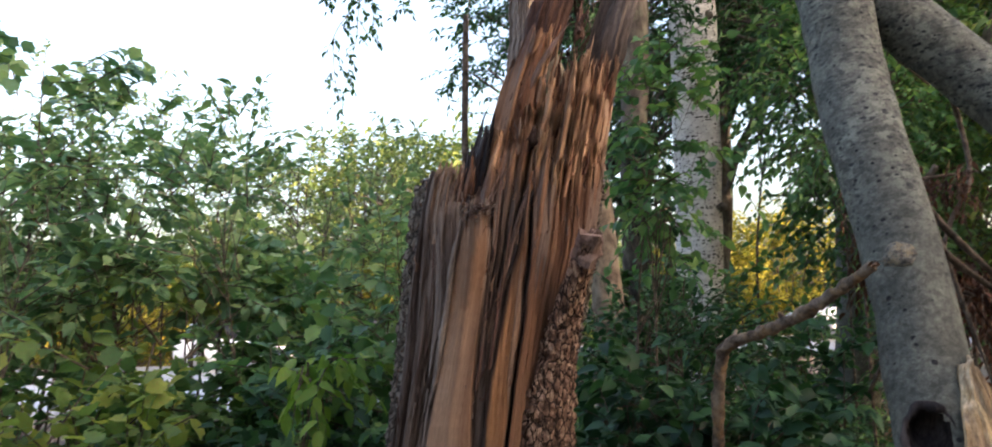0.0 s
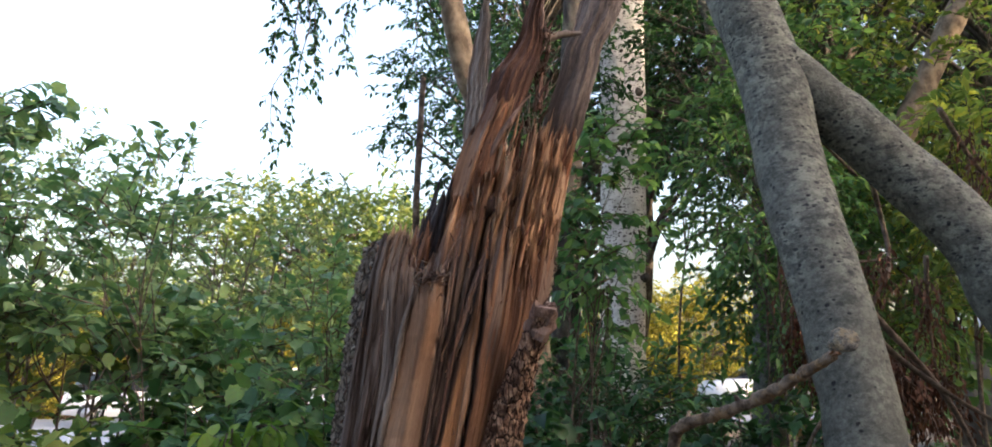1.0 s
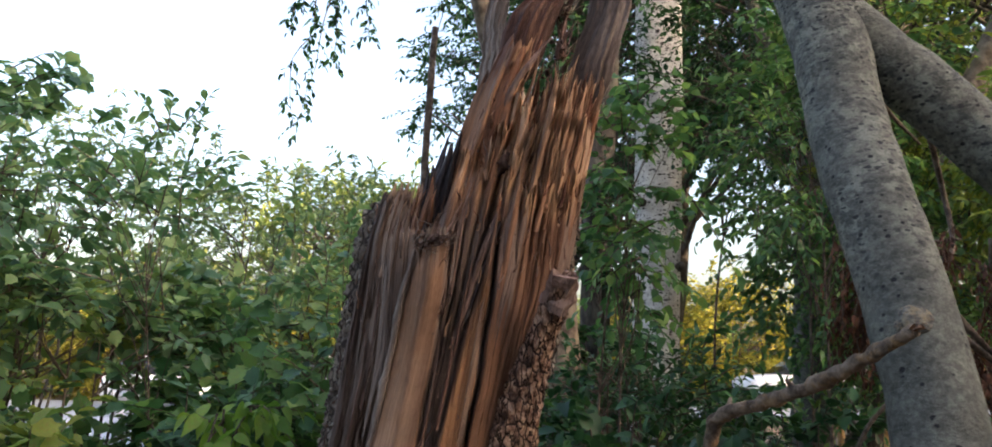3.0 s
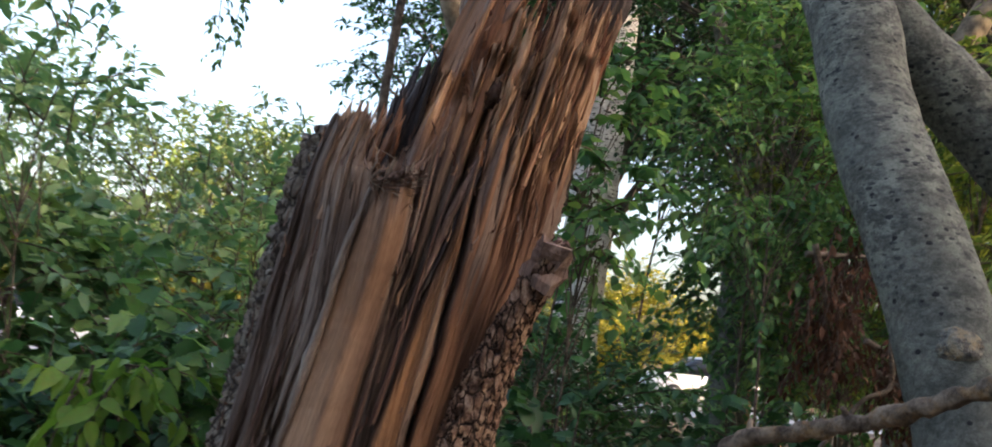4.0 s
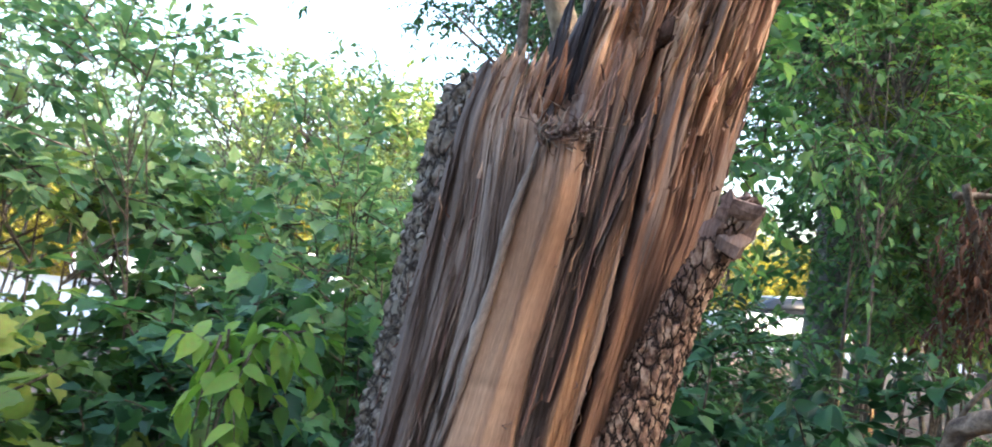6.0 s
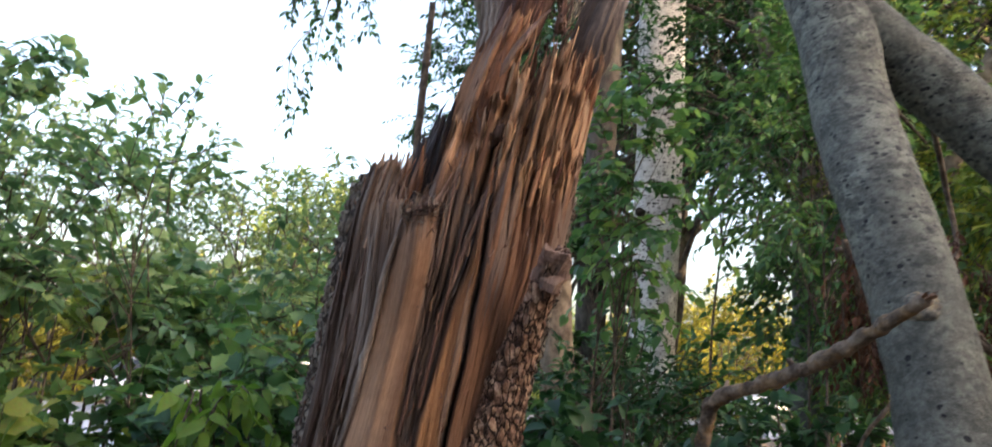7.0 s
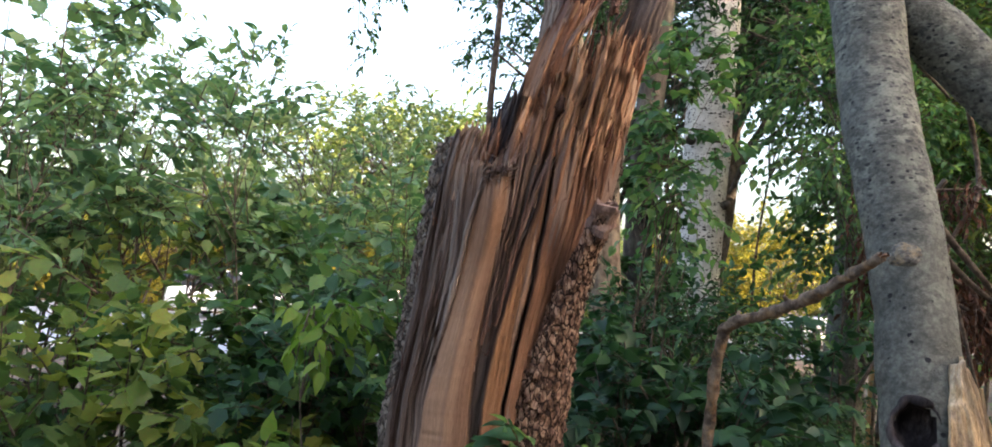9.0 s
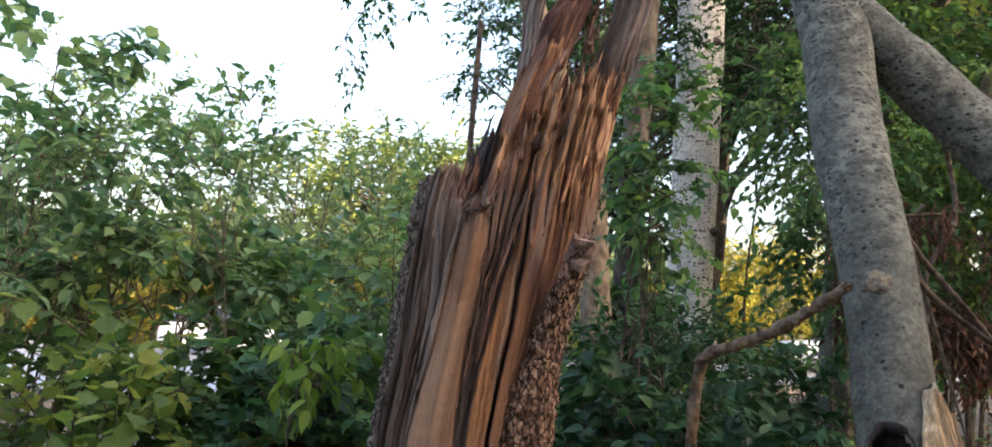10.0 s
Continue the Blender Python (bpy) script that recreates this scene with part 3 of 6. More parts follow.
def slab(u0, u1, z0, z1, dy, thick, seed, ragged=0.02, relief=0.006, taper=0.0, spikes=1.0):
    """A torn slab of wood along the fibres: fluted face, wandering sides, splintered top edge."""
    rng = np.random.default_rng(seed)
    rows = max(8, int((z1 - z0) / 0.014))
    cols = max(4, int((u1 - u0) * 0.42 / 0.0028))
    v = np.linspace(0, 1, rows)[:, None]
    c = np.linspace(0, 1, cols)[None, :]
    tops = z1 + ragged * (rng.exponential(0.7, cols) * spikes - 0.7) * np.where(rng.random(cols) < 0.5, 1, 0.3)
    tops = np.minimum(tops, z1 + 2.2 * ragged)
    z = z0 + (tops[None, :] - z0) * v
    mid, half = (u0 + u1) / 2, (u1 - u0) / 2
    pinch = 1 - taper * np.clip((v - 0.5) / 0.5, 0, 1) ** 1.4
    zc = z0 + (z1 - z0) * v[:, 0]
    edge = np.stack([zc * 5, 0 * zc + seed, 0 * zc], -1)
    wl, wr = 0.007 * fnoise(edge, seed, 2)[:, None], 0.007 * fnoise(edge, seed + 50, 2)[:, None]
    u = mid + (c * 2 - 1) * half * pinch + wl * (1 - c) + wr * c
    p = on_face(u, z, dy)
    p[..., 1] += relief * fibre(u, z, seed) + 0.008 * np.abs(c * 2 - 1) ** 3 + 0.012 * taper * v**2
    if z0 > 1.4:
        p[..., 1] += 0.05 * np.clip(1 - v / 0.35, 0, 1) ** 2
    idx = np.arange(rows * cols).reshape(rows, cols)
    f = [(idx[i, k], idx[i, k + 1], idx[i + 1, k + 1], idx[i + 1, k]) for i in range(rows - 1) for k in range(cols - 1)]
    ring = np.concatenate([idx[0, :], idx[1:, -1], idx[-1, -2::-1], idx[-2:0:-1, 0]])
    flat = p.reshape(-1, 3)
    back = flat[ring] + (0, thick, 0)
    m = len(ring)
    base = rows * cols
    f += [(ring[(k + 1) % m], ring[k], base + k, base + (k + 1) % m) for k in range(m)]
    return np.concatenate([flat, back]), f


def splinter(base, tip, width, depth, seed):
    """A torn sliver: a bent, tapering wedge."""
    rng = np.random.default_rng(seed)
    base, tip = np.asarray(base, float), np.asarray(tip, float)
    v, f = [], []
    for k, t in enumerate((0, 0.4, 0.75, 1.0)):
        p = base + (tip - base) * t + np.array([rng.normal(0, 0.0025), rng.normal(0, 0.0025), 0]) * (t > 0)
        w, d = width * (1, 0.85, 0.55, 0.12)[k] / 2, depth * (1, 0.8, 0.5, 0.15)[k] / 2
        v += [p + (-w, -d * .4, 0), p + (0, -d, 0), p + (w, -d * .3, 0), p + (w * .6, d, 0), p + (-w * .7, d, 0)]
    for k in range(3):
        for j in range(5):
            f.append((5 * k + j, 5 * k + (j + 1) % 5, 5 * k + 5 + (j + 1) % 5, 5 * k + 5 + j))
    f += [(4, 3, 2, 1, 0), (15, 16, 17, 18, 19)]
    return np.array(v), f


broken_tree = thing("broken_tree", (-0.2, 1.75, 0.0), "tall broken tree stump of torn brown wood with furrowed bark", "tree stump")
OFF = np.array([-0.2, 1.75, 0.0])


def stump_part(name, data, mat, label="", smooth=False, parent=None):
    return part(name, (np.asarray(data[0]) - OFF, data[1]), mat, parent or broken_tree, label, smooth)


def bark_shell():
    """Bark round the sides and the back, furrowed, with a ragged upper rim."""
    th = np.radians(np.linspace(-8, 218, 260))
    zs = np.concatenate([np.linspace(-0.06, 1.2, 26), np.linspace(1.21, 1.9, 190)])
    T, Z = np.meshgrid(th, zs)
    rim = 1.89 + 0.02 * vnoise(np.stack([T * 9, 0 * T, 0 * T], -1).reshape(-1, 3), 5).reshape(T.shape)
    Z = np.minimum(Z, rim)
    cx, rx_ = (edge_left(Z) + edge_right(Z)) / 2, (edge_right(Z) - edge_left(Z)) / 2
    flare = 0.12 * np.exp(-np.maximum(Z, 0) / 0.25)
    q = np.stack([T * 13.0, 0 * T, Z * 27.0], -1).reshape(-1, 3)
    q = q + 0.35 * np.stack([vnoise(q * 1.3, 51), 0 * q[:, 0], vnoise(q * 1.3, 52)], -1)
    h = plates(q, 31, 0.35) + 0.5 * plates(q * (2.2, 1, 1.8), 32, 0.35) + 0.3 * fnoise(q * 2.5, 57, 2)
    r = 1.01 + flare + 0.065 * h.reshape(T.shape) - 0.05
    out = np.stack([cx + rx_ * r * np.cos(T), 1.765 + 0.2 * r * np.sin(T), Z], -1)
    inn = np.stack([cx + (rx_ - 0.03) * np.cos(T), 1.765 + 0.17 * np.sin(T), Z], -1)
    rows, cols = T.shape
    a = np.arange(rows * cols).reshape(rows, cols)
    b = a + rows * cols
    f = []
    for i in range(rows - 1):
        for j in range(cols - 1):
            f.append((a[i, j], a[i, j + 1], a[i + 1, j + 1], a[i + 1, j]))
            f.append((b[i, j], b[i + 1, j], b[i + 1, j + 1], b[i, j + 1]))
        f.append((a[i, 0], a[i + 1, 0], b[i + 1, 0], b[i, 0]))
        f.append((a[i, -1], b[i, -1], b[i + 1, -1], a[i + 1, -1]))
    for j in range(cols - 1):
        f.append((a[-1, j], a[-1, j + 1], b[-1, j + 1], b[-1, j]))
    return np.concatenate([out.reshape(-1, 3), inn.reshape(-1, 3)]), f


stump_part("bark", bark_shell(), BARK_OLD, "grey furrowed bark", True)


def lower_bark():
    """Bark all round the foot of the tree."""
    th = np.radians(np.linspace(0, 360, 120, endpoint=False))
    zs = np.linspace(-0.08, 1.2, 60)
    T, Z = np.meshgrid(th, zs)
    cx, rx_ = (edge_left(Z) + edge_right(Z)) / 2, (edge_right(Z) - edge_left(Z)) / 2
    q = np.stack([np.cos(T) * 8, np.sin(T) * 8, Z * 14], -1).reshape(-1, 3)
    r = 0.96 + 0.14 * np.exp(-np.maximum(Z, 0) / 0.25) + 0.05 * plates(q, 33, 0.3).reshape(T.shape)
    v = np.stack([cx + rx_ * r * np.cos(T), 1.765 + 0.2 * r * np.sin(T), Z], -1).reshape(-1, 3)
    k = len(th)
    return v, [(i * k + j, i * k + (j + 1) % k, (i + 1) * k + (j + 1) % k, (i + 1) * k + j) for i in range(len(zs) - 1) for j in range(k)] + [tuple((len(zs) - 1) * k + j for j in range(k))]


stump_part("lower_bark", lower_bark(), BARK_OLD, "grey furrowed bark", True)
srng = np.random.default_rng(11)
def streaks(u, z, width, length, seed):
    """Fibre bundles: for each place its bundle's random numbers, and where it lies across the bundle (-1..1)."""
    i = np.floor(u / width + 0.35 * vnoise(np.stack([z * 2.2 + seed, u * 9, 0 * u], -1).reshape(-1, 3), seed).reshape(u.shape))
    frac = u / width - i
    rows = np.random.default_rng(seed).random((4096, 3))
    off = rows[(i.astype(int) * 37 + 11) % 4096]
    torn = 0.16 * length * vnoise(np.stack([u * 420, 0 * u + seed, z * 3], -1).reshape(-1, 3), seed + 40).reshape(u.shape)
    j = np.floor((z + torn + 0.25 * length * frac) / (length * (0.6 + 0.8 * off[..., 0])) + off[..., 1] * 9)
    r = rows[(i.astype(int) * 131 + j.astype(int) * 977 + 5) % 4096]
    return r, np.clip(frac * 2 - 1, -1.4, 1.4)


def bell(x):
    return np.exp(-x * x)


def step(x, a, b):
    q = np.clip((x - a) / (b - a), 0, 1)
    return q * q * (3 - 2 * q)


def noise_uz(u, z, fu, fz, seed, octaves=2):
    return fnoise(np.stack([u * fu, 0 * u + seed * 0.31, z * fz], -1).reshape(-1, 3), seed, octaves).reshape(u.shape)


def torn_zones(u, z):
    """How much of each kind of wood lies at a place of the face."""
    u = u + 0.012 * noise_uz(u, z, 5, 5, 611) + 0.004 * noise_uz(u, z, 40, 22, 612)
    pl = np.interp(z, [1.1, 1.28, 1.53, 1.68, 1.76, 1.82], [0.265, 0.28, 0.298, 0.33, 0.36, 0.4])
    pr = np.interp(z, [1.1, 1.28, 1.4, 1.53, 1.75, 1.82], [0.53, 0.52, 0.492, 0.472, 0.46, 0.452])
    panel = step(u, pl - 0.008, pl + 0.008) * (1 - step(u, pr - 0.008, pr + 0.008)) * (1 - step(z, 1.72, 1.81))
    rl = np.interp(z, [1.1, 1.28, 1.46, 1.57, 1.75], [0.58, 0.578, 0.575, 0.6, 0.62])
    rr = np.interp(z, [1.1, 1.28, 1.46, 1.57, 1.75], [0.69, 0.69, 0.672, 0.676, 0.645])
    ribz = step(u, rl - 0.01, rl + 0.012) * (1 - step(u, rr - 0.012, rr + 0.006)) * (1 - step(z, 1.62, 1.82))
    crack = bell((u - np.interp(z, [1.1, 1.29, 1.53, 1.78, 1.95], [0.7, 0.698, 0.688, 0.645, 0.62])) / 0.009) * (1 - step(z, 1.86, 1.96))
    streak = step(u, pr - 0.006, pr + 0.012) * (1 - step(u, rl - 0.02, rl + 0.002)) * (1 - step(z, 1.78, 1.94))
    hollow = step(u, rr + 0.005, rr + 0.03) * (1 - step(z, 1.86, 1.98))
    upper = step(z, 1.84, 1.96) * step(u, 0.36, 0.4)
    left = (1 - step(u, pl - 0.012, pl + 0.004)) * (1 - step(z, 1.9, 1.96))
    return panel, ribz, crack, streak, hollow, upper, left


def torn_relief(u, z):
    """Depth of the torn face, positive towards the open side."""
    panel, ribz, crack, streak, hollow, upper, left = torn_zones(u, z)
    wu = u + 0.035 * noise_uz(u, z, 2.5, 3.0, 601) + 0.006 * noise_uz(u, z, 14, 10, 602)
    calm = 1 - 0.97 * panel
    h = 0.0
    for width, length, amp, seed in ((0.062, 0.42, 0.013, 21), (0.024, 0.24, 0.0065, 22), (0.0105, 0.13, 0.003, 23), (0.0048, 0.08, 0.0009, 24)):
        r, q = streaks(wu, z, width, length, seed)
        h = h + amp * ((r[..., 0] - 0.5) * 2 - 0.22 * q * q) * (1 + 0.2 * upper if width > 0.05 else 1 - 0.65 * upper - 0.5 * np.clip(hollow + streak + ribz, 0, 1) * (1 - upper))
    chip, edge = streaks(wu, z, 0.042, 0.11, 27)
    h = h + upper * 0.011 * ((chip[..., 0] - 0.5) * 2 - 0.3 * edge * edge)
    rough = 0.3 * left + 0.75 * streak + 0.25 * hollow + 0.75 * upper + 0.4 * ribz + 0.3
    board = step(z, 1.96, 2.02) * (1 - step(u, 0.49, 0.53))
    h = h * np.clip(rough, 0.3, 1.35) * calm * (1 - 0.9 * board)
    h = h + 0.0012 * panel * noise_uz(u, z, 3, 60, 605) + 0.0022 * panel * noise_uz(u, z, 18, 3, 606)
    h = h + 0.004 * panel - 0.016 * streak + 0.01 * ribz - 0.034 * crack - 0.03 * hollow * step(u, 0.7, 0.78)
    h = h - 0.022 * bell((u - np.interp(z, [1.78, 1.96], [0.585, 0.603])) / 0.012) * bell((z - 1.87) / 0.09)
    h = h - 0.02 * bell((u - np.interp(z, [1.3, 1.6, 1.85], [0.15, 0.135, 0.12])) / 0.012) * (1 - step(z, 1.7, 1.85))
    h = h - 0.05 * (1 - step(u, 0.05, 0.1))
    h = h - 0.014 * bell((u - 0.228) / 0.008) * bell((z - 1.45) / 0.2)
    h = h - 0.02 * step(u, 0.3, 0.34) * (1 - step(u, 0.42, 0.46)) * step(z, 1.81, 1.86)
    return h


def torn_colour(u, z):
    """Base colour of the wood along the fibres."""
    panel, ribz, crack, streak, hollow, upper, left = torn_zones(u, z)
    wu = u + 0.035 * noise_uz(u, z, 2.5, 3.0, 601) + 0.006 * noise_uz(u, z, 14, 10, 602)
    shape = u.shape + (1,)

    def blend(base, colour, amount):
        k = np.clip(np.asarray(amount), 0, 1).reshape(shape)
        return base * (1 - k) + np.asarray(colour) * k

    r1, _ = streaks(wu, z, 0.062, 0.42, 21)
    r2, _ = streaks(wu, z, 0.024, 0.24, 22)
    r3, _ = streaks(wu, z, 0.0105, 0.13, 23)
    r4, _ = streaks(wu, z, 0.0048, 0.2, 25)
    cloud = noise_uz(u, z, 7, 2.5, 621, 3)
    c = np.ones(u.shape + (3,)) * (0.135, 0.08, 0.058)
    # weathered low block: brown, greying towards the bark, pale lines of loose fibre
    c = blend(c, (0.1, 0.066, 0.051), left)
    c = blend(c, (0.125, 0.096, 0.083), left * np.clip(0.35 + 0.5 * r2[..., 1] - 2.2 * (u - 0.08), 0, 0.85))
    c = blend(c, (0.055, 0.036, 0.029), left * (r3[..., 1] < 0.14) * 0.5)
    pale_band = left * bell((u - np.interp(z, [1.3, 1.8], [0.235, 0.225])) / 0.055)
    c = blend(c, (0.35, 0.275, 0.225), pale_band * ((r4[..., 1] > 0.62) * (0.3 + 0.4 * r3[..., 2]) + 0.12))
    c = blend(c, (0.33, 0.22, 0.155), left * step(z, 1.72, 1.84) * step(u, 0.12, 0.18) * ((r3[..., 2] > 0.3) * 0.7 + 0.15))
    # heartwood panel, paler low down, browner under the ledge
    tan = np.array((0.36, 0.225, 0.145)) * (1 + 0.16 * cloud[..., None]) * (1 + 0.05 * noise_uz(u, z, 4, 38, 622)[..., None])
    k = panel.reshape(shape)
    c = c * (1 - k) + tan * k
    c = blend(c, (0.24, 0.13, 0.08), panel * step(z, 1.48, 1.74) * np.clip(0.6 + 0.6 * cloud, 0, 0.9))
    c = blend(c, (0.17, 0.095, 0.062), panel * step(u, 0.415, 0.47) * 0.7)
    c = blend(c, (0.22, 0.15, 0.12), panel * bell((u - 0.39) / 0.01) * (0.3 + 0.3 * r4[..., 0]))
    # dark streak, orange rib, crack with its shade painted in near-black, red-brown hollow
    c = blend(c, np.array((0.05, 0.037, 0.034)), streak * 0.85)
    c = blend(c, (0.16, 0.115, 0.092), streak * ((r3[..., 1] > 0.6) * 0.45 + (r4[..., 1] > 0.7) * 0.3))
    c = blend(c, (0.38, 0.195, 0.095), ribz * np.clip(0.85 + 0.4 * cloud - 1.2 * np.maximum(z - 1.6, 0), 0.3, 1))
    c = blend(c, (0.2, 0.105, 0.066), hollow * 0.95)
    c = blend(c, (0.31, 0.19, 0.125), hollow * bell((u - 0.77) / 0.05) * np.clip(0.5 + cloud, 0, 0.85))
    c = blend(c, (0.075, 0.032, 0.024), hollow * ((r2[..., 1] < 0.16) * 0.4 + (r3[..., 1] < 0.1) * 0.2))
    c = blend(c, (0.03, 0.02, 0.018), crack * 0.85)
    # upper stem: orange splinters, red-brown rot between them
    c = blend(c, (0.5, 0.285, 0.17), upper * 0.95)
    c = blend(c, (0.6, 0.41, 0.28), upper * ((r1[..., 1] > 0.55) * 0.5 + (r2[..., 1] > 0.7) * 0.3))
    c = blend(c, (0.13, 0.06, 0.042), upper * ((r2[..., 2] < 0.1) * 0.5 + (r3[..., 2] < 0.06) * 0.25))
    chip, _ = streaks(wu, z, 0.042, 0.11, 27)
    c = blend(c, (0.62, 0.4, 0.26), upper * (chip[..., 1] > 0.72) * 0.6)
    c = blend(c, (0.2, 0.1, 0.065), upper * (chip[..., 1] < 0.14) * 0.6)
    board = step(z, 1.96, 2.02) * (1 - step(u, 0.49, 0.53))
    c = blend(c, (0.33, 0.185, 0.115), 0.9 * board)
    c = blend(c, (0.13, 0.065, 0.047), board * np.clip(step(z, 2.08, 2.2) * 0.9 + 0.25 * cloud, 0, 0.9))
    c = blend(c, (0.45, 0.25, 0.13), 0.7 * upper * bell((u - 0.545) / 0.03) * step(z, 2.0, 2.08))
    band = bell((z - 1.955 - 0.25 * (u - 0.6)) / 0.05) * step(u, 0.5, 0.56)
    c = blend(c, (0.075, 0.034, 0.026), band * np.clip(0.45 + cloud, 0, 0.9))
    c = blend(c, (0.2, 0.16, 0.14), (1 - panel) * (r2[..., 2] > 0.84) * 0.6)
    return np.clip(0.84 * c * (0.9 + 0.2 * r4[..., :1]), 0.008, 0.7)


def wood_face_material():
    """Torn wood coloured along its fibres, with streaks, short broken fibres and fine relief."""
    m, n, l, b = material("torn_wood_face")
    tint = n.new("ShaderNodeAttribute")
    tint.attribute_name = "tint"
    grain = n.new("ShaderNodeAttribute")
    grain.attribute_name = "grain"

    def along(scale, detail, rough):
        mp = n.new("ShaderNodeMapping")
        mp.inputs["Scale"].default_value = scale
        t = n.new("ShaderNodeTexNoise")
        t.inputs["Scale"].default_value, t.inputs["Detail"].default_value, t.inputs["Roughness"].default_value = 1.0, detail, rough
        l.new(grain.outputs["Vector"], mp.inputs["Vector"])
        l.new(mp.outputs["Vector"], t.inputs["Vector"])
        return t.outputs["Fac"]

    fine, short = along((170, 60, 5), 6, 0.65), along((420, 60, 55), 7, 0.7)
    fr = ramp(n, [(0.36, (0.87, 0.86, 0.85)), (0.5, (1, 1, 1)), (0.64, (1.12, 1.11, 1.1))])
    l.new(fine, fr.inputs["Fac"])
    sr = ramp(n, [(0.4, (0.83, 0.82, 0.8)), (0.52, (1, 1, 1)), (0.63, (1.18, 1.17, 1.16))])
    l.new(short, sr.inputs["Fac"])
    col = mixed(n, l, 0.75, tint.outputs["Color"], fr.outputs["Color"], "MULTIPLY")
    col = mixed(n, l, 0.7, col, sr.outputs["Color"], "MULTIPLY")
    blot = tex_noise(n, l, 26, 6.0, (1, 1, 0.6), rough=0.7)
    br = ramp(n, [(0.55, (0, 0, 0)), (0.72, (0.3, 0.3, 0.3))])
    l.new(blot.outputs["Fac"], br.inputs["Fac"])
    col = mixed(n, l, br.outputs["Color"], col, (0.075, 0.05, 0.04))
    l.new(col, b.inputs["Base Color"])
    b.inputs["Roughness"].default_value = 0.85
    b.inputs["Specular IOR Level"].default_value = 0.2
    bump(n, l, mixed(n, l, 0.5, fine, short), b, 0.9, 0.004)
    return m


WOOD_FACE = wood_face_material()


def torn_face(name, u0, u1, cols, rows, z0, tops, thick, label, lift=0.0, curl=0.0, fresh=0.0):
    """A piece of the torn face between two fibres, with a jagged upper edge and a back."""
    u = np.tile(np.linspace(u0, u1, cols)[None, :], (rows, 1))
    v = np.linspace(0, 1, rows)[:, None]
    z = z0 + (tops[None, :] - z0) * v
    p = on_face(u, z)
    across = (2 * (u - u0) / (u1 - u0) - 1) ** 2
    p[..., 1] -= torn_relief(u, z) + lift * (np.clip(v * 4, 0, 1) - across) + curl * v**3
    idx = np.arange(rows * cols).reshape(rows, cols)
    f = np.stack([idx[:-1, :-1], idx[:-1, 1:], idx[1:, 1:], idx[1:, :-1]], -1).reshape(-1, 4)
    ring = np.concatenate([idx[0, :], idx[1:, -1], idx[-1, -2::-1], idx[-2:0:-1, 0]])
    flat = p.reshape(-1, 3)
    base, m = rows * cols, len(ring)
    k = np.arange(m)
    side = np.stack([np.roll(ring, -1), ring, base + k, base + np.roll(k, -1)], -1)
    back = flat[ring] + (0, thick, 0)
    faces = np.concatenate([f, side])
    verts = np.concatenate([flat, back]) - OFF
    me = bpy.data.meshes.new(name)
    me.vertices.add(len(verts))
    me.vertices.foreach_set("co", verts.reshape(-1).astype(np.float32))
    me.loops.add(faces.size)
    me.loops.foreach_set("vertex_index", faces.reshape(-1).astype(np.int32))
    me.polygons.add(len(faces))
    me.polygons.foreach_set("loop_start", (np.arange(len(faces)) * 4).astype(np.int32))
    me.update(calc_edges=True)
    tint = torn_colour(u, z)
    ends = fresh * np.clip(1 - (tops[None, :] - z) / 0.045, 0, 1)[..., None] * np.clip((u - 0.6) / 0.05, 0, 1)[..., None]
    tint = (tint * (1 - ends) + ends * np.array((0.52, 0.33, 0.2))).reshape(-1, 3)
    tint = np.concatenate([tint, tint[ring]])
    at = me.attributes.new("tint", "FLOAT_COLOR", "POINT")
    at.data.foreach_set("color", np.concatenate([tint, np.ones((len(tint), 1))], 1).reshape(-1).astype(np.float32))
    grain = np.stack([u * 0.45, 0 * u, z], -1).reshape(-1, 3)
    grain = np.concatenate([grain, grain[ring] + (0, thick, 0)])
    at = me.attributes.new("grain", "FLOAT_VECTOR", "POINT")
    at.data.foreach_set("vector", grain.reshape(-1).astype(np.float32))
    me.materials.append(WOOD_FACE)
    return part(name, me, None, broken_tree, label)


def jagged(u, us, zs, seed, amount, coarse=1.0):
    """Upper edge of a torn piece: fibre bundles broken off at different heights, each to a point."""
    t = np.interp(u, us, zs)
    for width, amp, sd in ((0.03, 1.0, seed), (0.012, 0.75, seed + 1), (0.005, 0.4, seed + 2)):
        r, q = streaks(u, 0 * u, width * coarse, 9.0, sd)
        t = t + amount * amp * ((r[:, 0] - 0.6) * (1 - 0.8 * np.abs(np.clip(q + r[:, 1] - 0.5, -1, 1))))
    return t


ua, ub = np.linspace(0.055, 0.375, 210), np.linspace(0.375, 0.99, 380)
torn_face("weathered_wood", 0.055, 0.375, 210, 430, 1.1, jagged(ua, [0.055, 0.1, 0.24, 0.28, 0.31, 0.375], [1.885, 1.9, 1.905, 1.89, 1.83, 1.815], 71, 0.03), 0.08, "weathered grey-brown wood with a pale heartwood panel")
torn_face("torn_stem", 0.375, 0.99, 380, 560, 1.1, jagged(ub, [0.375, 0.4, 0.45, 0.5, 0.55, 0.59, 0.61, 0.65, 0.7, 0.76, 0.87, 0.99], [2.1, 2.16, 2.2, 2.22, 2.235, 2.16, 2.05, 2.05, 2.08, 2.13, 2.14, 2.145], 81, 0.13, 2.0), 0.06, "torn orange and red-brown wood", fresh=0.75)
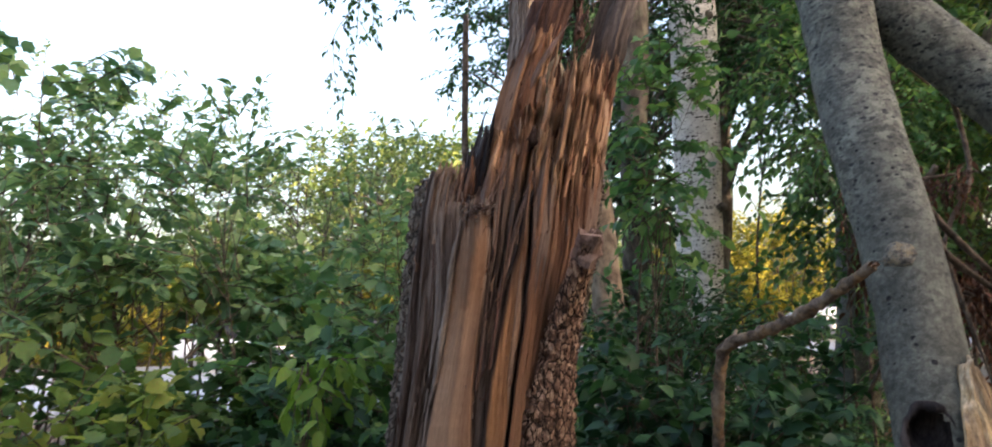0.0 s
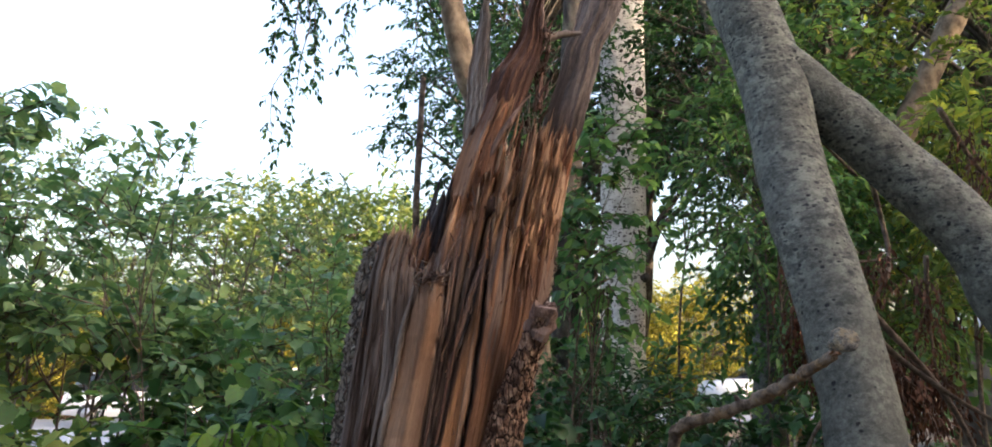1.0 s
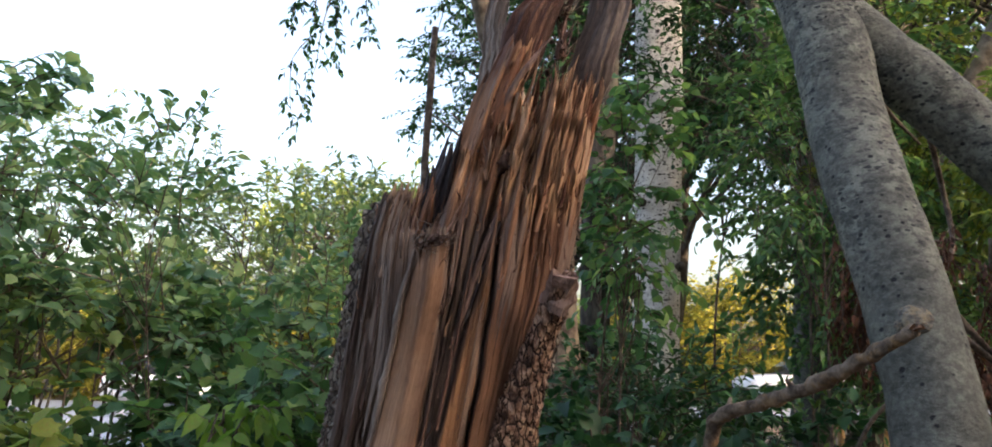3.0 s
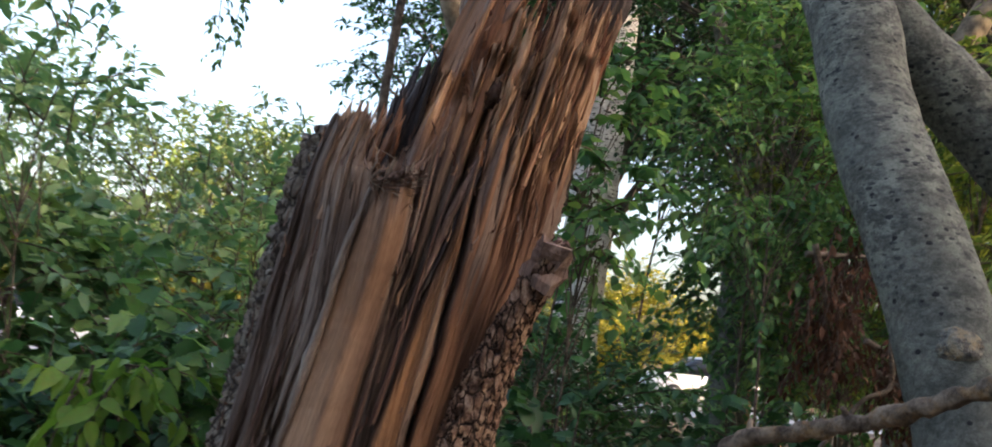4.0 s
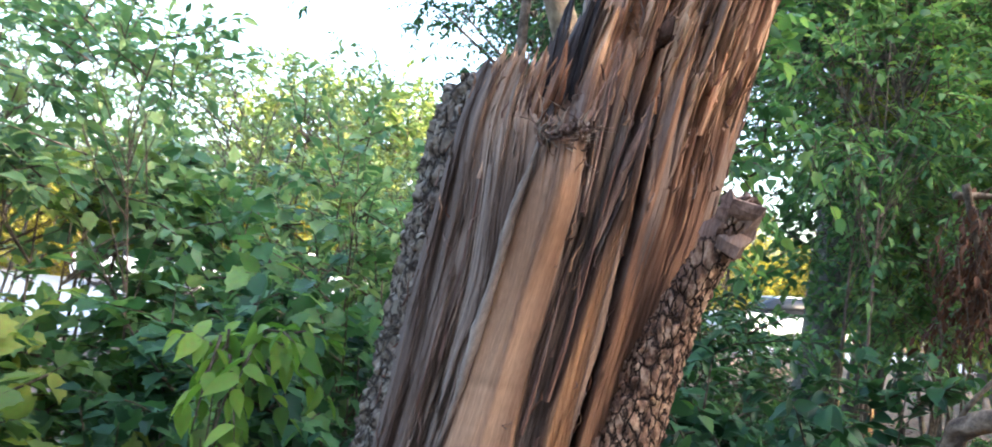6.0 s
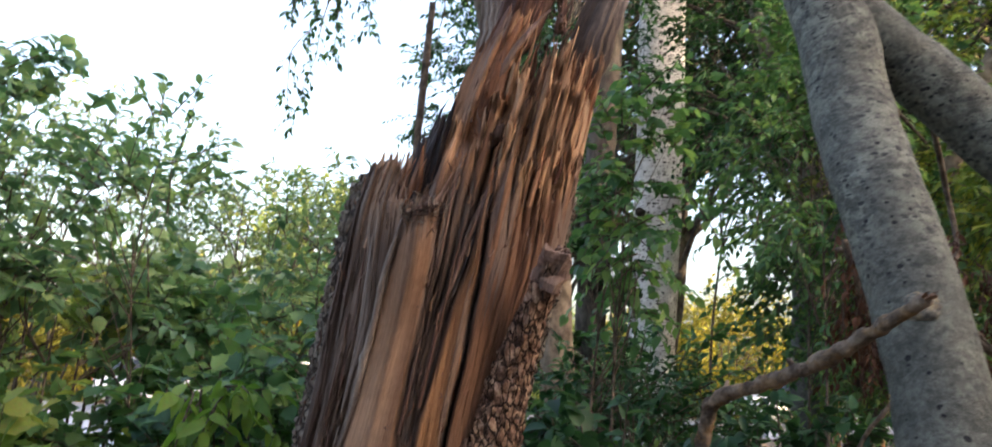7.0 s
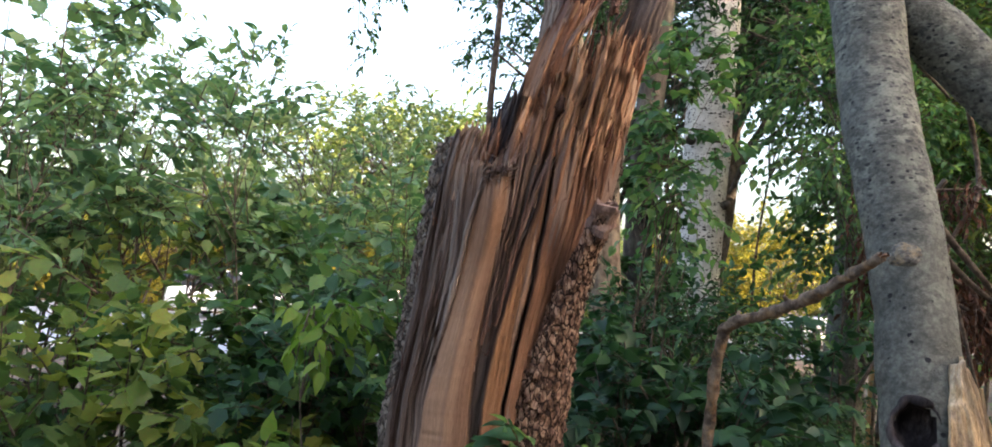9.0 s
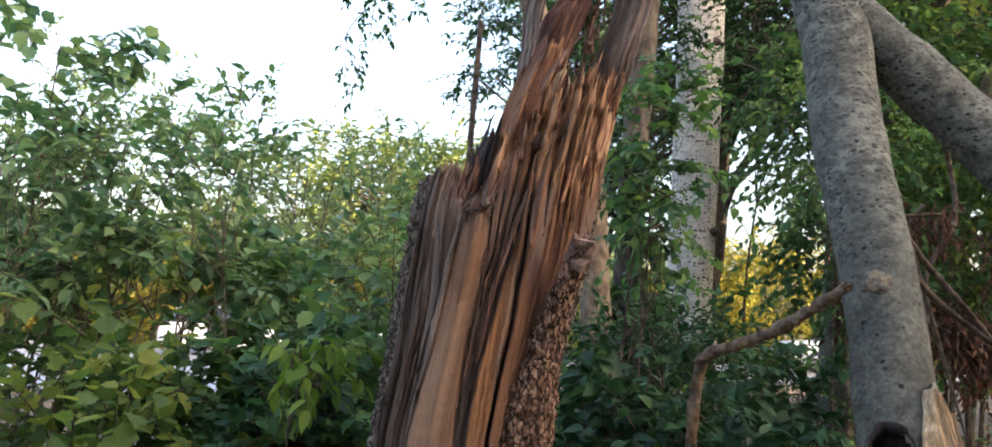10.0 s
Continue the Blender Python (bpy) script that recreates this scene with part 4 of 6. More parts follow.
# loose shards split off the face, their tops curling out
for k, (u0, w, z0, z1, lift, curl) in enumerate(((0.12, 0.05, 1.6, 1.9, 0.006, 0.004), (0.24, 0.03, 1.72, 1.9, 0.006, 0.006), (0.475, 0.03, 1.45, 1.84, 0.009, 0.004), (0.51, 0.035, 1.6, 1.95, 0.01, 0.006), (0.555, 0.04, 1.68, 2.02, 0.012, 0.01), (0.62, 0.035, 1.72, 1.99, 0.014, 0.012),
                                                 (0.67, 0.045, 1.75, 2.03, 0.012, 0.016), (0.735, 0.035, 1.8, 2.05, 0.014, 0.012), (0.79, 0.04, 1.78, 2.0, 0.012, 0.018), (0.85, 0.04, 1.8, 2.08, 0.012, 0.01),
                                                 (0.91, 0.035, 1.76, 2.02, 0.01, 0.008), (0.405, 0.055, 1.8, 1.985, 0.026, 0.006), (0.46, 0.035, 1.92, 2.15, 0.012, 0.006), (0.505, 0.03, 1.98, 2.2, 0.01, 0.006),
                                                 (0.56, 0.025, 2.0, 2.2, 0.009, 0.004), (0.76, 0.03, 1.5, 1.86, 0.008, 0.004), (0.83, 0.03, 1.62, 1.92, 0.008, 0.006))):
    uu = np.linspace(u0, u0 + w, 34)
    torn_face("shard", u0, u0 + w, 34, 110, z0, jagged(uu, [0, 1], [z1, z1], 140 + 3 * k, 0.05), 0.02, "", lift, curl, 0.45)
stump_part("splinter_board", slab(0.487, 0.59, 1.94, 2.2, -0.012, 0.022, 431, 0.012, 0.004, 0.72, 0.5), WOOD_ORANGE, "tall smooth orange splinter", True)
# short chips broken out of the upper stem
crng = np.random.default_rng(88)
for k in range(34):
    w = crng.uniform(0.018, 0.05)
    u0 = crng.uniform(0.5, 0.96 - w)
    z1 = crng.uniform(1.9, 2.13)
    uu = np.linspace(u0, u0 + w, 16)
    torn_face("chip", u0, u0 + w, 16, 30, z1 - crng.uniform(0.05, 0.14), jagged(uu, [0, 1], [z1, z1], 300 + 3 * k, 0.045), 0.016, "", crng.uniform(0.008, 0.018), crng.uniform(0.004, 0.024), 0.6)
stump_part("wood_core", slab(0.05, 0.97, 1.1, 1.83, 0.1, 0.09, 60, 0.01, 0.004), WOOD_DARK, "", True)


def rib(us, zs, dys, radius, seed, mat, name="rib"):
    """A raised fibre bundle running along the face."""
    n_ = 40
    s_ = np.linspace(0, 1, n_)
    k_ = np.linspace(0, 1, len(us))
    path = on_face(np.interp(s_, k_, us), np.interp(s_, k_, zs), np.interp(s_, k_, dys))
    path[:, 0] += 0.002 * vnoise(np.stack([s_ * 6, 0 * s_, 0 * s_ + seed], -1), seed)
    return stump_part(name, tube(path, [radius * .4, radius, radius * .9, radius * .25], 9, 0.35, 60, seed), mat, "", True)


# grey weathered bundles crossing the upper face, and the loose grey strip by the panel
rib([0.55, 0.6, 0.66, 0.7], [1.62, 1.78, 1.93, 2.0], [0.014, 0.006, 0.0, 0.004], 0.006, 420, WOOD_GREY)
rib([0.58, 0.62, 0.67, 0.69], [1.66, 1.8, 1.93, 1.975], [0.012, 0.008, 0.006, 0.008], 0.005, 421, WOOD_BLACK)
rib([0.53, 0.56, 0.6, 0.66], [2.02, 2.1, 2.17, 2.23], [0.0, -0.008, -0.004, 0.01], 0.006, 422, WOOD_GREY)
rib([0.272, 0.285, 0.318, 0.345], [1.4, 1.55, 1.7, 1.785], [0.0, -0.008, -0.01, -0.008], 0.0075, 423, WOOD_BARE, "loose_strip")
rib([0.36, 0.4, 0.435, 0.46, 0.475], [1.796, 1.808, 1.812, 1.835, 1.88], [-0.004, -0.008, -0.006, -0.006, 0.0], 0.0032, 424, WOOD_GREY, "loose_strip")


def plank_data(lows, highs, thick, seed):
    """A split shell of wood between two edges, fluted along the grain."""
    rows, cols = 110, 30
    a, b = smooth_path(lows, rows), smooth_path(highs, rows)
    c = np.linspace(0, 1, cols)[None, :, None]
    p = a[:, None] * (1 - c) + b[:, None] * c
    across = np.tile(c[0, :, 0], (rows, 1))
    length = np.tile(p[:, :1, 2], (1, cols))
    w = noise_uz(across, length, 13, 2.5, seed, 3) + 0.5 * noise_uz(across, length, 45, 7, seed + 5, 2)
    p[..., 1] += 0.007 * w - 0.02 * np.sin(c[..., 0] * math.pi)
    p[..., 0] += 0.004 * noise_uz(across * 0, length, 1, 22, seed + 9, 3)
    q = p + (0, thick, 0)
    m = rows * cols
    ij = np.arange(m).reshape(rows, cols)
    f = []
    for i in range(rows - 1):
        for j in range(cols - 1):
            f.append((ij[i, j], ij[i, j + 1], ij[i + 1, j + 1], ij[i + 1, j]))
            f.append((ij[i, j] + m, ij[i + 1, j] + m, ij[i + 1, j + 1] + m, ij[i, j + 1] + m))
        f.append((ij[i, 0], ij[i + 1, 0], ij[i + 1, 0] + m, ij[i, 0] + m))
        f.append((ij[i, -1], ij[i, -1] + m, ij[i + 1, -1] + m, ij[i + 1, -1]))
    for j in range(cols - 1):
        f.append((ij[-1, j], ij[-1, j + 1], ij[-1, j + 1] + m, ij[-1, j] + m))
        f.append((ij[0, j], ij[0, j] + m, ij[0, j + 1] + m, ij[0, j + 1]))
    return np.concatenate([p.reshape(-1, 3), q.reshape(-1, 3)]), f


def plank(lows, highs, thick, seed, mat, label):
    return stump_part("split_plank", plank_data(lows, highs, thick, seed), mat, label, True)


plank([(0.05, 1.74, 2.0), (0.11, 1.74, 2.2), (0.16, 1.76, 2.38), (0.215, 1.8, 2.56), (0.3, 1.85, 2.85)],
      [(0.12, 1.72, 2.0), (0.205, 1.7, 2.2), (0.25, 1.72, 2.38), (0.325, 1.76, 2.56), (0.43, 1.82, 2.85)], 0.03, 71, WOOD_PLANK, "smooth weathered grey split wood")
plank([(-0.12, 1.83, 1.95), (-0.085, 1.82, 2.2), (-0.07, 1.82, 2.4), (-0.035, 1.83, 2.62)],
      [(-0.03, 1.79, 1.95), (-0.03, 1.79, 2.2), (-0.02, 1.8, 2.4), (-0.028, 1.83, 2.63)], 0.02, 72, WOOD_BARE, "thin grey split wood")
plank([(-0.07, 1.66, 2.0), (-0.063, 1.665, 2.13), (-0.05, 1.665, 2.19), (-0.022, 1.675, 2.3), (0.022, 1.69, 2.37), (0.06, 1.7, 2.46), (0.085, 1.71, 2.6)],
      [(-0.03, 1.64, 2.0), (-0.01, 1.645, 2.13), (0.035, 1.65, 2.19), (0.08, 1.665, 2.3), (0.1, 1.69, 2.37), (0.105, 1.7, 2.46), (0.12, 1.71, 2.62)], 0.035, 73, WOOD_CURL, "dark red-brown curled rotten wood")
for k in range(70):
    zz = srng.uniform(2.1, 2.44)
    a = np.array([np.interp(zz, [2.05, 2.3, 2.45], [0.07, 0.095, 0.11]) + srng.normal(0, 0.012), 1.7 + srng.normal(0, 0.015), zz])
    stump_part("shred", splinter(a, a + np.array([srng.normal(0.012, 0.014), srng.normal(-0.01, 0.01), srng.normal(0.035, 0.03)]), srng.uniform(0.003, 0.012), 0.01, 620 + k), srng.choice([WOOD_DARK, WOOD_GREY, WOOD_CURL]))

# branch stub with a sawn face on the bark-covered limb along the side
limb_path = smooth_path([(-0.06, 1.68, 0.9), (-0.015, 1.66, 1.3), (0.014, 1.64, 1.48), (0.05, 1.607, 1.619), (0.091, 1.56, 1.73)], 220)
lv, lf = tube(limb_path, [0.075, 0.068, 0.047, 0.03, 0.024], 72, 0, caps=True)
lrel = lv - np.repeat(limb_path, 72, 0)
wide_way, thin_way = np.array([math.cos(radians(32)), math.sin(radians(32)), 0]), np.array([-math.sin(radians(32)), math.cos(radians(32)), 0])
flat = np.repeat(np.linspace(0.4, 0.85, 220), 72)
lv = lv - np.outer((lrel @ thin_way) * (1 - flat), thin_way)
lq = lv * (84, 84, 27)
lq = lq + 0.45 * np.stack([vnoise(lq, 81), vnoise(lq, 82), vnoise(lq, 83)], -1)
axis_pts = np.repeat(limb_path, 72, 0)
flake = plates(lq, 84, 0.35) + 0.4 * plates(lq * 2.1, 85, 0.35) + 0.3 * fnoise(lq * 2.5, 86, 2)
lv = axis_pts + (lv - axis_pts) * (0.84 + 0.24 * flake)[:, None]
side_limb = stump_part("side_limb", (lv, lf), BARK_RED, "red-brown flaky bark limb", True)
kdir = unit(limb_path[-1] - limb_path[-8])
kn = smooth_path([limb_path[-1] - kdir * 0.045, limb_path[-1] + kdir * 0.004, limb_path[-1] + kdir * 0.022], 8)
kv, kf = tube(kn, [0.025, 0.028, 0.029, 0.029], 11, 0.5, 38, 5)
kv[-11:] += np.outer(0.012 * vnoise(kv[-11:] * 60, 11), kdir)
stump_part("branch_stub", (kv, kf), WOOD_GREY, "weathered end of a broken branch", False)
for k in range(9):
    ang_ = srng.uniform(0, 2 * math.pi)
    o_ = (wide_way * math.cos(ang_) + np.array([0, 0, 0.5]) * math.sin(ang_)) * srng.uniform(0.004, 0.02)
    stump_part("stub_splinter", splinter(kn[-3] + o_, kn[-1] + o_ + kdir * srng.uniform(0.001, 0.008), srng.uniform(0.006, 0.012), 0.01, 460 + k), WOOD_GREY)

# black block in the gap beside the upper stem
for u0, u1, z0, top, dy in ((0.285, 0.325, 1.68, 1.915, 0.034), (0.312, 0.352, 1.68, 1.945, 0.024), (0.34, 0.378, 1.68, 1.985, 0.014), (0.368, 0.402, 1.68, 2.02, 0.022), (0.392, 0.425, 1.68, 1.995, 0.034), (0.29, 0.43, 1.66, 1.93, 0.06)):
    stump_part("rotten_slab", slab(u0, u1, z0, top, dy, 0.07, int(u0 * 5555), 0.022, 0.016, 0.2), WOOD_BLACK, "", True)
for uu, z0, z1, w in ((0.318, 1.8, 1.9, 0.012), (0.345, 1.82, 1.925, 0.016), (0.372, 1.83, 1.9, 0.01), (0.3, 1.83, 1.915, 0.01)):
    stump_part("sliver", splinter(on_face(uu, z0, 0.02), on_face(uu + 0.004, z1, -0.026), w, 0.016, int(uu * 7000)), WOOD_ORANGE)
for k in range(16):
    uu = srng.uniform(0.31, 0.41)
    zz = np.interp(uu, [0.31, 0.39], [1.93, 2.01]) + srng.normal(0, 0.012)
    stump_part("rotten_sliver", splinter(on_face(uu, 1.72, 0.08), on_face(uu + srng.uniform(-0.012, 0.016), zz, srng.uniform(-0.01, 0.04)), srng.uniform(0.02, 0.036), 0.04, 500 + k), WOOD_BLACK)
stump_part("rotten_sliver", splinter(on_face(0.345, 1.93, 0.05), (-0.13, 1.7, 2.075), 0.009, 0.01, 541), WOOD_BLACK)
stump_part("rotten_sliver", splinter(on_face(0.33, 1.92, 0.05), (-0.14, 1.7, 2.045), 0.011, 0.01, 542), WOOD_BLACK)
# torn slivers along every broken edge
for k in range(40):
    zone = srng.random()
    if zone < 0.3:
        uu = srng.uniform(0.1, 0.38); z1 = np.interp(uu, [0.03, 0.1, 0.38], [1.88, 1.915, 1.92]) - srng.uniform(0.0, 0.03); mat = srng.choice([WOOD_TAN, WOOD_GREY, WOOD_GREY, WOOD_DARK])
    elif zone < 0.6:
        uu = srng.uniform(0.48, 0.7); z1 = np.interp(uu, [0.475, 0.52, 0.58, 0.64, 0.7], [2.05, 2.15, 2.22, 2.24, 2.16]) + srng.uniform(-0.15, 0.04); mat = srng.choice([WOOD_ORANGE, WOOD_TAN, WOOD_RED])
    else:
        uu = srng.uniform(0.7, 0.98); z1 = srng.uniform(1.96, 2.17); mat = srng.choice([WOOD_ORANGE, WOOD_ORANGE, WOOD_TAN, WOOD_RED])
    lng = srng.uniform(0.06, 0.22)
    dy = srng.uniform(-0.016, 0.016)
    stump_part("sliver", splinter(on_face(uu, z1 - lng, dy + 0.012), on_face(uu + srng.normal(0, 0.006), z1, dy), srng.uniform(0.003, 0.01), srng.uniform(0.005, 0.012), 900 + k), mat)
for k in range(30):
    uu = srng.uniform(0.64, 0.985)
    z1 = np.interp(uu, [0.64, 0.76, 0.98], [2.09, 2.15, 2.165]) + srng.normal(0, 0.02)
    dy = srng.uniform(-0.02, 0.02)
    stump_part("sliver", splinter(on_face(uu, z1 - srng.uniform(0.08, 0.16), dy + 0.03), on_face(uu + srng.normal(0.004, 0.01), z1, dy - srng.uniform(0, 0.01)), srng.uniform(0.006, 0.016), srng.uniform(0.006, 0.014), 2100 + k), srng.choice([WOOD_ORANGE, WOOD_TAN, WOOD_TAN, WOOD_RED]))
for k in range(30):
    uu = srng.uniform(0.14, 0.31)
    z1 = 1.905 + srng.normal(0, 0.014)
    dy = srng.uniform(-0.012, 0.01)
    stump_part("sliver", splinter(on_face(uu, z1 - srng.uniform(0.06, 0.15), dy + 0.03), on_face(uu + srng.normal(0.002, 0.005), z1, dy), srng.uniform(0.006, 0.015), srng.uniform(0.006, 0.012), 2200 + k), srng.choice([WOOD_TAN, WOOD_TAN, WOOD_GREY]))
# fibres over the lower face
for k in range(14):
    uu = srng.uniform(0.13, 0.66)
    z0 = srng.uniform(1.3, 1.75)
    mat = WOOD_DARK if uu < 0.13 or 0.45 < uu < 0.58 else srng.choice([WOOD_GREY, WOOD_TAN, WOOD_ORANGE, WOOD_DARK])
    if 0.26 < uu < 0.45:
        continue
    lng = srng.uniform(0.08, 0.3)
    stump_part("sliver", splinter(on_face(uu, z0, 0.002), on_face(uu + srng.normal(0, 0.003), min(z0 + lng, 1.875), -0.004), srng.uniform(0.003, 0.009), 0.01, 1200 + k), mat)
# frayed ledge above the heartwood panel
for k in range(90):
    a = on_face(srng.uniform(0.33, 0.47), srng.normal(1.8, 0.012), srng.uniform(-0.012, 0.006))
    d = np.array([srng.normal(0.006, 0.016), srng.normal(-0.006, 0.006), srng.normal(0.004, 0.011)])
    stump_part("fray", splinter(a, a + d, srng.uniform(0.002, 0.006), 0.005, 1400 + k), srng.choice([WOOD_GREY, WOOD_BARE]))
for uu, zz, rr in ((0.6, 1.965, 0.02), (0.64, 1.955, 0.016), (0.585, 1.95, 0.013), (0.72, 1.975, 0.014)):
    a = on_face(uu, zz, 0.004)
    stump_part("rotten_tuft", tube(np.linspace(a + (-rr * .5, 0.01, -rr), a + (rr * .6, -0.006, rr), 9), [rr * .3, rr * .7, rr * .8, rr * .6, rr * .2], 16, 0.35, 90, int(uu * 100)), WOOD_DARK, "dark crumbling tuft", True)
for k in range(26):
    a = on_face(srng.uniform(0.56, 0.74), srng.uniform(1.93, 1.98), -0.004)
    stump_part("fray", splinter(a, a + np.array([srng.normal(0.004, 0.008), srng.normal(-0.006, 0.004), srng.normal(0.006, 0.012)]), srng.uniform(0.003, 0.008), 0.006, 1500 + k), srng.choice([WOOD_DARK, WOOD_GREY]))
# pale splinter lying across the top, thin dry stem
stump_part("pale_splinter", tube(smooth_path([(0.115, 1.74, 2.43), (0.165, 1.75, 2.45), (0.225, 1.76, 2.455)], 10), [0.011, 0.01, 0.005], 8, 0.3, 60, 3), WOOD_BARE, "pale bare splinter", True)
stump_part("dry_stem", tube(smooth_path([(-0.19, 1.83, 1.86), (-0.2, 1.84, 2.0), (-0.198, 1.86, 2.18), (-0.195, 1.88, 2.375)], 24), [0.009, 0.0088, 0.0075], 8, 0.15, 40, 4), BARK_TWIG, "thin dry stem", True)
# short broken shreds standing off the upper face
for k in range(36):
    uu, zz = srng.uniform(0.5, 0.97), srng.uniform(1.84, 2.12)
    a = on_face(uu, zz, 0.002)
    stump_part("shred", splinter(a, a + np.array([srng.normal(0.006, 0.012), srng.normal(-0.012, 0.008), srng.uniform(0.015, 0.06)]), srng.uniform(0.003, 0.009), 0.007, 1700 + k), srng.choice([WOOD_ORANGE, WOOD_TAN, WOOD_RED, WOOD_GREY]))
# fine broken fibres all over the torn face
for mat, count, seed in ((WOOD_TAN, 90, 1), (WOOD_GREY, 90, 2), (WOOD_RED, 90, 3), (WOOD_DARK, 90, 4)):
    bits = []
    for k in range(count):
        uu = srng.uniform(0.05, 0.97)
        zz = srng.uniform(1.3, 1.88) if uu < 0.45 else srng.uniform(1.35, 2.1)
        if 0.22 < uu < 0.45 and zz < 1.75 or uu > 0.7 and zz < 1.75:
            continue
        a = on_face(uu, zz, srng.uniform(-0.004, 0.012))
        bits.append(splinter(a, a + np.array([srng.normal(0.004, 0.006), srng.normal(-0.005, 0.004), srng.uniform(0.006, 0.04)]), srng.uniform(0.0015, 0.005), 0.004, 3000 + 400 * seed + k))
    tagged(stump_part("splintered_wood", join(*bits), mat), kind="stuff")

# ---- hung-up fallen trunk: forked, grey, with a hollow broken end ----
fallen = thing("fallen_trunk", (1.59, 1.58, 0.0), "leaning forked grey fallen trunk with lichen and a hollow broken end", "fallen tree")
FOFF = np.array([1.59, 1.58, 0.0])
NEAR = np.array([-0.03, 0.0, 1.6])


def lean_back(v):
    """The trunk leans away from the path towards its top."""
    k = np.interp(v[:, 2], [1.7, 1.95, 2.2, 2.45, 2.9], [0.99, 1.01, 1.04, 1.055, 1.06])
    return NEAR + (v - NEAR) * k[:, None]


def fallen_part(name, data, mat, label="", smooth=True, parent=None):
    return part(name, (lean_back(np.asarray(data[0])) - FOFF, data[1]), mat, parent or fallen, label, smooth)


main_path = smooth_path([(0.665, 1.3, 1.03), (0.69, 1.38, 1.2), (0.712, 1.45, 1.345), (0.732, 1.52, 1.49), (0.75, 1.62, 1.70), (0.75, 1.72, 1.92), (0.765, 1.85, 2.17), (0.775, 1.95, 2.45), (0.714, 2.1, 2.87), (0.6, 2.4, 3.6), (0.45, 2.8, 4.6)], 240)
sv, sf = tube(main_path, [0.06, 0.07, 0.076, 0.077, 0.077, 0.08, 0.088, 0.09, 0.088, 0.08, 0.07], 56, 0.05, 9, 2)
sv[:56, 2] += 0.02 * vnoise(sv[:56] * 40, 8)
# the rotted-out hole goes through the bark near the lower end
HOLE, IN, ACROSS = np.array([0.666, 1.389, 1.352]), np.array([0.45, 0.893, 0.0]), np.array([0.893, -0.45, 0.0])


def in_hole(g):
    d = sv[list(g)].mean(0) - HOLE
    return d @ IN < 0.05 and (d @ ACROSS / 0.036) ** 2 + (d[2] / 0.05) ** 2 < 1


sf = [g for g in sf if not in_hole(g)]
fallen_part("stem", (sv, sf), BARK_SMOOTH)
side_path = smooth_path([(0.79, 1.93, 2.48), (0.9, 1.93, 2.36), (1.086, 1.9, 2.165), (1.24, 1.85, 1.96), (1.285, 1.8, 1.78), (1.36, 1.75, 1.62), (1.5, 1.68, 1.2), (1.6, 1.6, 0.3), (1.62, 1.58, -0.15)], 120)
fallen_part("fork_limb", tube(side_path, [0.06, 0.072, 0.078, 0.082, 0.08, 0.08, 0.075, 0.07, 0.065], 32, 0.06, 9, 3), BARK_SMOOTH)
knot_v, knot_f = tube(smooth_path([(0.735, 1.605, 1.672), (0.712, 1.556, 1.688), (0.704, 1.538, 1.702)], 14), [0.054, 0.036, 0.012], 28, 0.55, 40, 6)
fallen_part("knot", (knot_v, knot_f), BARK_KNOT, "lichen-covered knot of a lost branch")
# dark inside of the hole with its rolled bark lip, pale torn wood beside it
turn_ = np.linspace(0, 2 * math.pi, 40, endpoint=False)
rings = []
for k, deep in ((1.06, -0.002), (0.95, 0.012), (0.85, 0.035), (0.6, 0.06), (0.3, 0.068)):
    ca, sa = 0.037 * k * np.cos(turn_), 0.05 * k * np.sin(turn_)
    rr = HOLE + np.outer(ca, ACROSS) + np.outer(sa, (0, 0, 1)) + np.outer(deep + ca**2 / 0.154 + sa * 0.48 * 0.9, IN)
    rings.append(rr + 0.004 * np.stack([vnoise(rr * 70, 5), vnoise(rr * 70, 6), vnoise(rr * 70, 7)], -1))
inner = np.concatenate(rings)
fallen_part("hollow", (inner, [(i * 40 + j, i * 40 + (j + 1) % 40, (i + 1) * 40 + (j + 1) % 40, (i + 1) * 40 + j) for i in range(4) for j in range(40)] + [tuple(160 + j for j in range(40))]), WOOD_BLACK, "black hollow")
fallen_part("rim", tube(np.concatenate([rings[0], rings[0][:1]]), [0.006, 0.01, 0.006, 0.011, 0.007], 8, 0.5, 50, 17, caps=False), WOOD_BLACK, "dark rolled bark lip")
frng = np.random.default_rng(5)
for k, (dx, dy) in enumerate(((0.0, 0.0), (0.018, 0.008), (-0.008, -0.012))):
    lows = [(0.742 + dx, 1.412 + dy, 1.475 - 0.03 * k), (0.722 + dx, 1.376 + dy, 1.38), (0.706 + dx, 1.333 + dy, 1.25), (0.7 + dx, 1.288 + dy, 1.12)]
    highs = [(0.772 + dx, 1.44 + dy, 1.49 - 0.02 * k), (0.802 + dx, 1.43 + dy, 1.38), (0.83 + dx, 1.4 + dy, 1.25), (0.84 + dx, 1.36 + dy, 1.12)]
    fallen_part("torn_wood", plank_data(lows, highs, 0.01, 44 + k), WOOD_TORN, "pale torn wood")
for k in range(10):
    a = np.array([0.765 + frng.normal(0, 0.018), 1.4 + frng.normal(0, 0.008), frng.uniform(1.34, 1.45)])
    fallen_part("torn_sliver", splinter(a, a + np.array([0.03, -0.012, -frng.uniform(0.08, 0.2)]), frng.uniform(0.004, 0.01), 0.01, 40 + k), WOOD_TORN, "", False)
